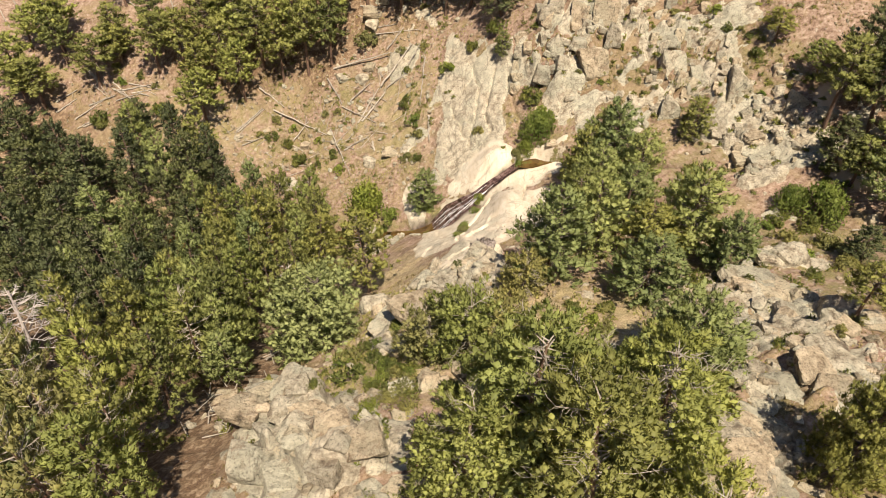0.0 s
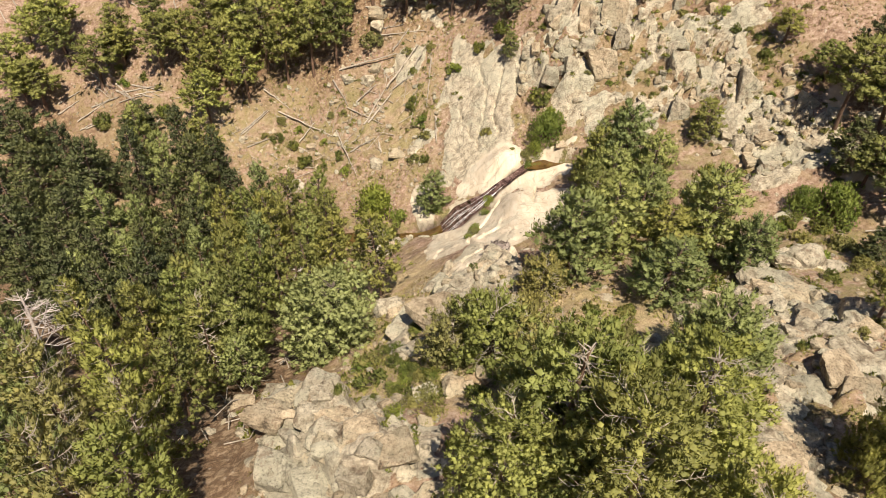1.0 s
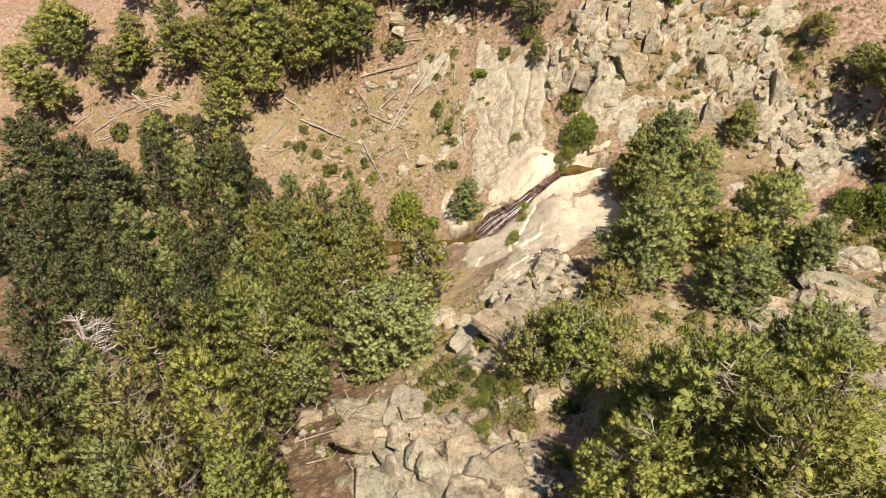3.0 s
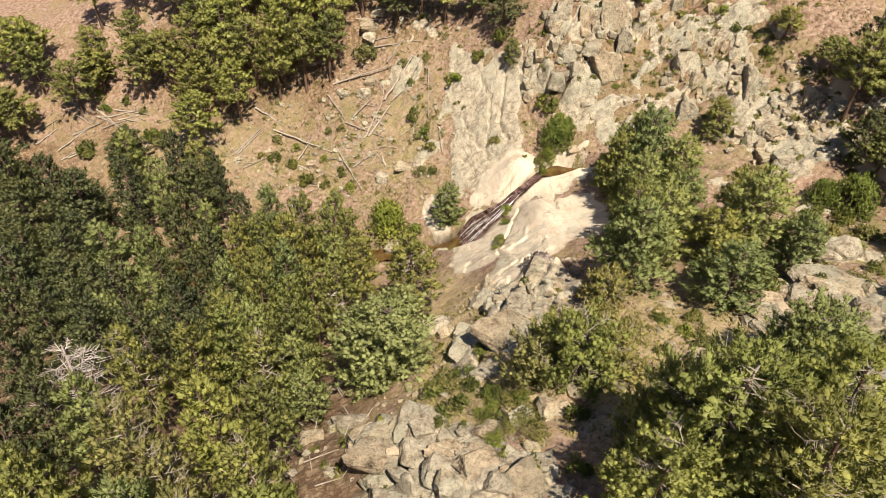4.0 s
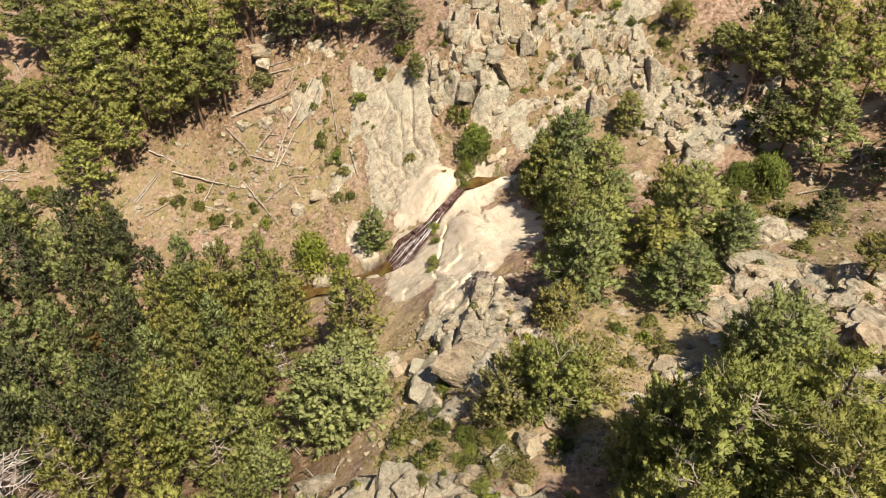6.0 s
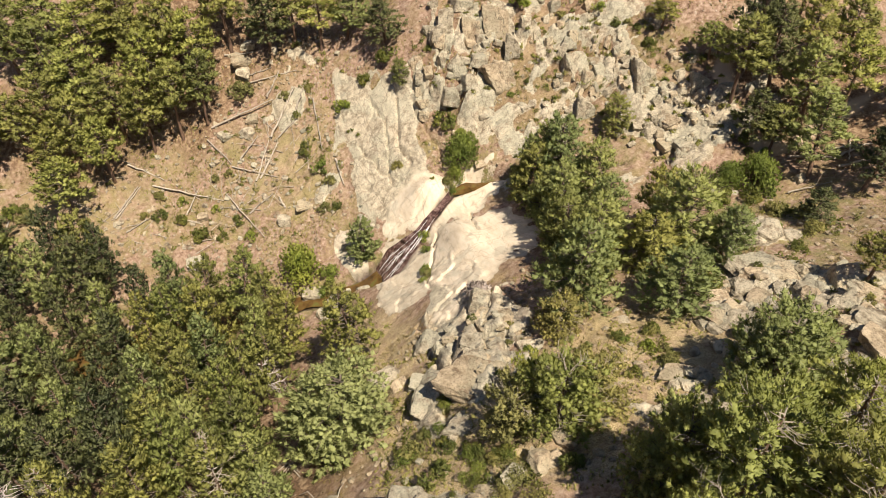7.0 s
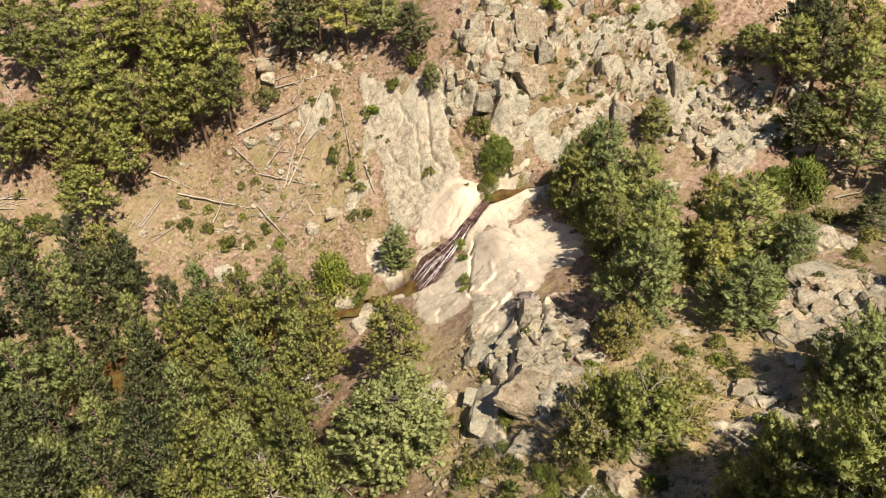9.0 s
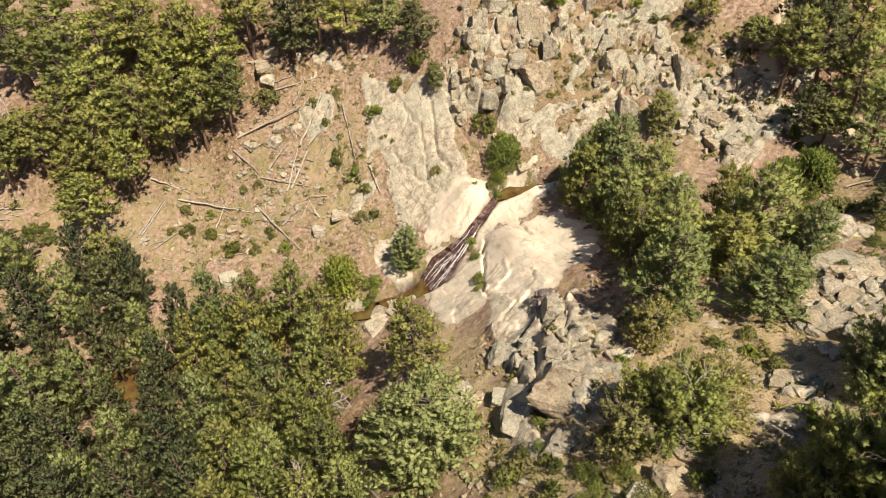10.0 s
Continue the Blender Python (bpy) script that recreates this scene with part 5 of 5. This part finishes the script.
LOGS_WEST = (
    (-31.3, 66.1, -29, 65.3), (-30, 71.4, -28.8, 73.3), (-28.8, 71, -27, 71.8), (-27.8, 71, -26.4, 71.5), (-27.7, 69.1, -26.3, 69.6),
    (-27.3, 68.7, -25.8, 69.1), (-26.6, 68.4, -25.7, 67.4), (-31.4, 65.4, -30.3, 64.9), (-29.2, 74.9, -28.5, 72.6), (-31, 63.8, -30.2, 62.2),
    (-0.9, 56.1, -0.8, 53.8), (-14.3, 58.4, -12.9, 60.2), (-38.7, 64.4, -35.1, 65.7), (-38.3, 63.5, -36.4, 63.9), (-38.3, 69.4, -35.5, 67.1),
    (-41.3, 66.7, -38.9, 67.5), (-29.4, 71.1, -28.2, 72.8), (-34.5, 66.4, -32.1, 64.9), (-20.6, 60.8, -18, 62.6), (-50.3, 77.8, -48.3, 75.1),
    (-49.6, 80, -47.2, 76.6), (28.7, 36.7, 31.1, 34.9), (31.2, 35.9, 33.8, 34.6), (31.0, 34.9, 33.4, 34.9), (31.6, 34.2, 33.2, 36.0), (30.6, 34.0, 32.8, 33.4), (26.5, 33.7, 29.2, 32.8), (-38.1, 64.6, -35.2, 65.8), (-37.6, 63.5, -35.9, 63.7),
    (-37.8, 69.1, -35.1, 66), (-32.8, 66.7, -30.1, 65.7), (-32.3, 65.6, -30.1, 65.5), (-34.5, 66.5, -32.4, 65.2), (-27.9, 68.6, -25.9, 69.8),
    (-28.3, 70.3, -26.1, 71.3), (-30.1, 61.7, -29.2, 63), (-26.3, 68.6, -25.7, 67.4), (-34, 65.2, -31.2, 65.4), (-36.6, 70.1, -34.4, 68.7),
    (-33.6, 66.2, -30.2, 66), (-37.2, 65.4, -34.2, 65.8), (-37.1, 67.6, -35.2, 65.9), (-34.7, 67.2, -32.5, 65.2), (-31.1, 64.4, -29.6, 62.1),
    (-41.2, 65.7, -39, 66.6), (-31.4, 73.7, -29.4, 70.8), (-29.7, 70.9, -28.4, 72.8), (-36.5, 70.1, -35.2, 67.9), (-34.2, 75.6, -31.7, 73.4),
)
rng = np.random.default_rng(31)
for x0, y0, x1, y1 in LOGS_MIDDLE + LOGS_WEST:
    a, b = Vector((x0, y0, ground_z(x0, y0) + 0.14)), Vector((x1, y1, ground_z(x1, y1) + 0.12))
    r, steps = rng.uniform(0.06, 0.115), 8
    path = [np.array(a.lerp(b, s / steps)) + np.array([*(rng.normal(size=2) * 0.03), 0]) for s in range(steps + 1)]
    lift = max(0.0, max(ground_z(p[0], p[1]) + 0.02 - p[2] for p in path))
    path = [p - path[0] + np.array([0, 0, lift * 0.85]) for p in path]
    log = tagged(new("fallen_log"), "bleached barkless fallen pine trunk on the slope", "log", "fallen logs")
    log.location = a
    part("trunk", tube(path, np.linspace(r, r * 0.45, steps + 1), 7), M_DEAD, log, smooth=True)
    for _ in range(rng.integers(1, 4)):
        k = rng.integers(2, steps)
        d = rng.normal(size=3) * 0.5 + np.array([0, 0, 0.4])
        part("branch_stub", tube([path[k], path[k] + d * rng.uniform(0.4, 1.1)], [0.035, 0.012], 4), M_DEAD, log)


# Broken sticks strewn over the slope: x, y, half spread, how many.
for cx, cy, rx, ry, count in ((-8, 59, 5, 4, 34), (-27, 61, 9, 4, 30), (-13, 56, 4, 2, 12), (-10.6, 20.5, 2.0, 3.0, 16), (-10, 27, 2.0, 4, 12)):
    for _ in range(count):
        x, y, az, l = cx + rng.uniform(-1, 1) * rx, cy + rng.uniform(-1, 1) * ry, rng.uniform(0, math.pi), rng.uniform(0.8, 2.6)
        dx, dy = math.cos(az) * l, math.sin(az) * l
        z = ground_z(x, y)
        stick = part("fallen_branch", tube([(0, 0, 0.08), (dx * 0.5 + rng.normal() * 0.08, dy * 0.5, max(0.1, ground_z(x + dx / 2, y + dy / 2) - z + 0.08)), (dx, dy, ground_z(x + dx, y + dy) - z + 0.06)], (0.038, 0.03, 0.014), 5), M_DEAD, smooth=True)
        stick.location = (x, y, z)
        tagged(stick, "thin bleached broken branch lying on the ground", "branch", "fallen branches")


def dead_tree(seed, tall, reach, boughs):
    """A dead pine with bare whitened boughs."""
    rng = np.random.default_rng(seed)
    ob = tagged(new("dead_tree"), "dead pine with bare whitened branches", "tree", "dead trees")
    part("trunk", tube([(0, 0, -0.3), (0.05, 0, tall * 0.5), (0.12, 0.05, tall)], (0.17, 0.12, 0.04), 6), M_BARK if boughs < 20 else M_SNAG, ob, smooth=True)
    for n in range(boughs):
        f, az = 0.3 + 0.68 * n / boughs, n * 2.4 + rng.normal() * 0.3
        l = reach * (1.2 - f) * rng.uniform(0.75, 1.2)
        out = np.array([math.cos(az), math.sin(az), 0.18])
        root = np.array([0.1 * f, 0.04 * f, f * tall])
        tip = root + out * l
        pieces = [tube([root, (root + tip) / 2 + np.array([0, 0, -0.05]), tip + np.array([0, 0, 0.2 * l])], [0.04, 0.028, 0.012], 4)]
        for s in np.linspace(0.25, 0.97, 9):
            p = root + (tip - root) * s
            d = np.array([-out[1], out[0], 0]) * rng.choice((-1, 1)) + out * 0.6 + rng.normal(size=3) * 0.2
            pieces.append(tube([p, p + d * l * 0.3], [0.02, 0.008], 3))
        part("bough", joined(pieces), M_SNAG, ob)
    return ob


for n, (x, y, tall, reach, lean) in enumerate(((-24.6, 27.0, 6.6, 3.5, -6), (-11.0, 35.2, 5.4, 1.9, 6))):
    ob = dead_tree(300 + n, tall, reach, (26, 15)[n])
    ob.matrix_basis = pose(x, y, ground_z(x, y), lean, 0, 40 * n)

# ---- grass, herbs and gravel ----
rng = np.random.default_rng(41)


def open_ground(count, x0, x1, y0, y1, k, level):
    """Places on open soil, thicker in patches."""
    x, y = rng.uniform(x0, x1, count), rng.uniform(y0, y1, count)
    d, _, w = stream_at(x, y)
    ok = (bare(x, y)[0] < 0.5) & (d > w * 1.5) & (waves(x, y, 3.0, 3, k) > level)
    x, y = x[ok], y[ok]
    return np.column_stack([x, y, height(x, y)])


def tussocks(name, places, blades, length, width, material, label):
    up = np.tile((0.0, 0.0, 1.0), (len(places), 1))
    tagged(part(name, tufts(rng, places + np.array([0, 0, 0.03]), up * 1.1, blades, length, width, up), material), label, "grass", kind="stuff")


tussocks("dry_grass", np.concatenate([open_ground(26000, -40, 32, 48, 76, 50, -0.1), open_ground(9000, -9, 32, 10, 34, 51, -0.15)]), 5, 0.26, 0.05, M_STRAW, "tufts of straw-coloured dry grass")
tussocks("green_herb", np.concatenate([open_ground(12000, -24, 30, 46, 68, 52, 0.2), open_ground(8000, -7, 14, 14, 33, 53, 0.1)]), 6, 0.2, 0.07, M_BROOM, "low olive-green herbs between the stones")
grit = np.concatenate([open_ground(6500, -40, 32, 47, 74, 54, -0.25), open_ground(3500, -8, 28, 10, 34, 55, -0.25)])
bm = bmesh.new()
bmesh.ops.create_icosphere(bm, subdivisions=1, radius=1)
unit, tri = np.array([v.co[:] for v in bm.verts]), np.array([[v.index for v in f.verts] for f in bm.faces])
bm.free()
size = 0.05 + 0.20 * rng.random(len(grit)) ** 3
shape = unit[None] * (size[:, None] * rng.uniform(0.6, 1.3, (len(grit), 3)))[:, None] * rng.uniform(0.75, 1.15, (len(grit), len(unit), 1))
points = (shape + grit[:, None]).reshape(-1, 3)
faces = (tri[None] + (np.arange(len(grit)) * len(unit))[:, None, None]).reshape(-1, 3)
tagged(part("gravel", (points, faces), M_ROCK_PINK), "loose pale granite gravel on the soil", "gravel", kind="stuff")
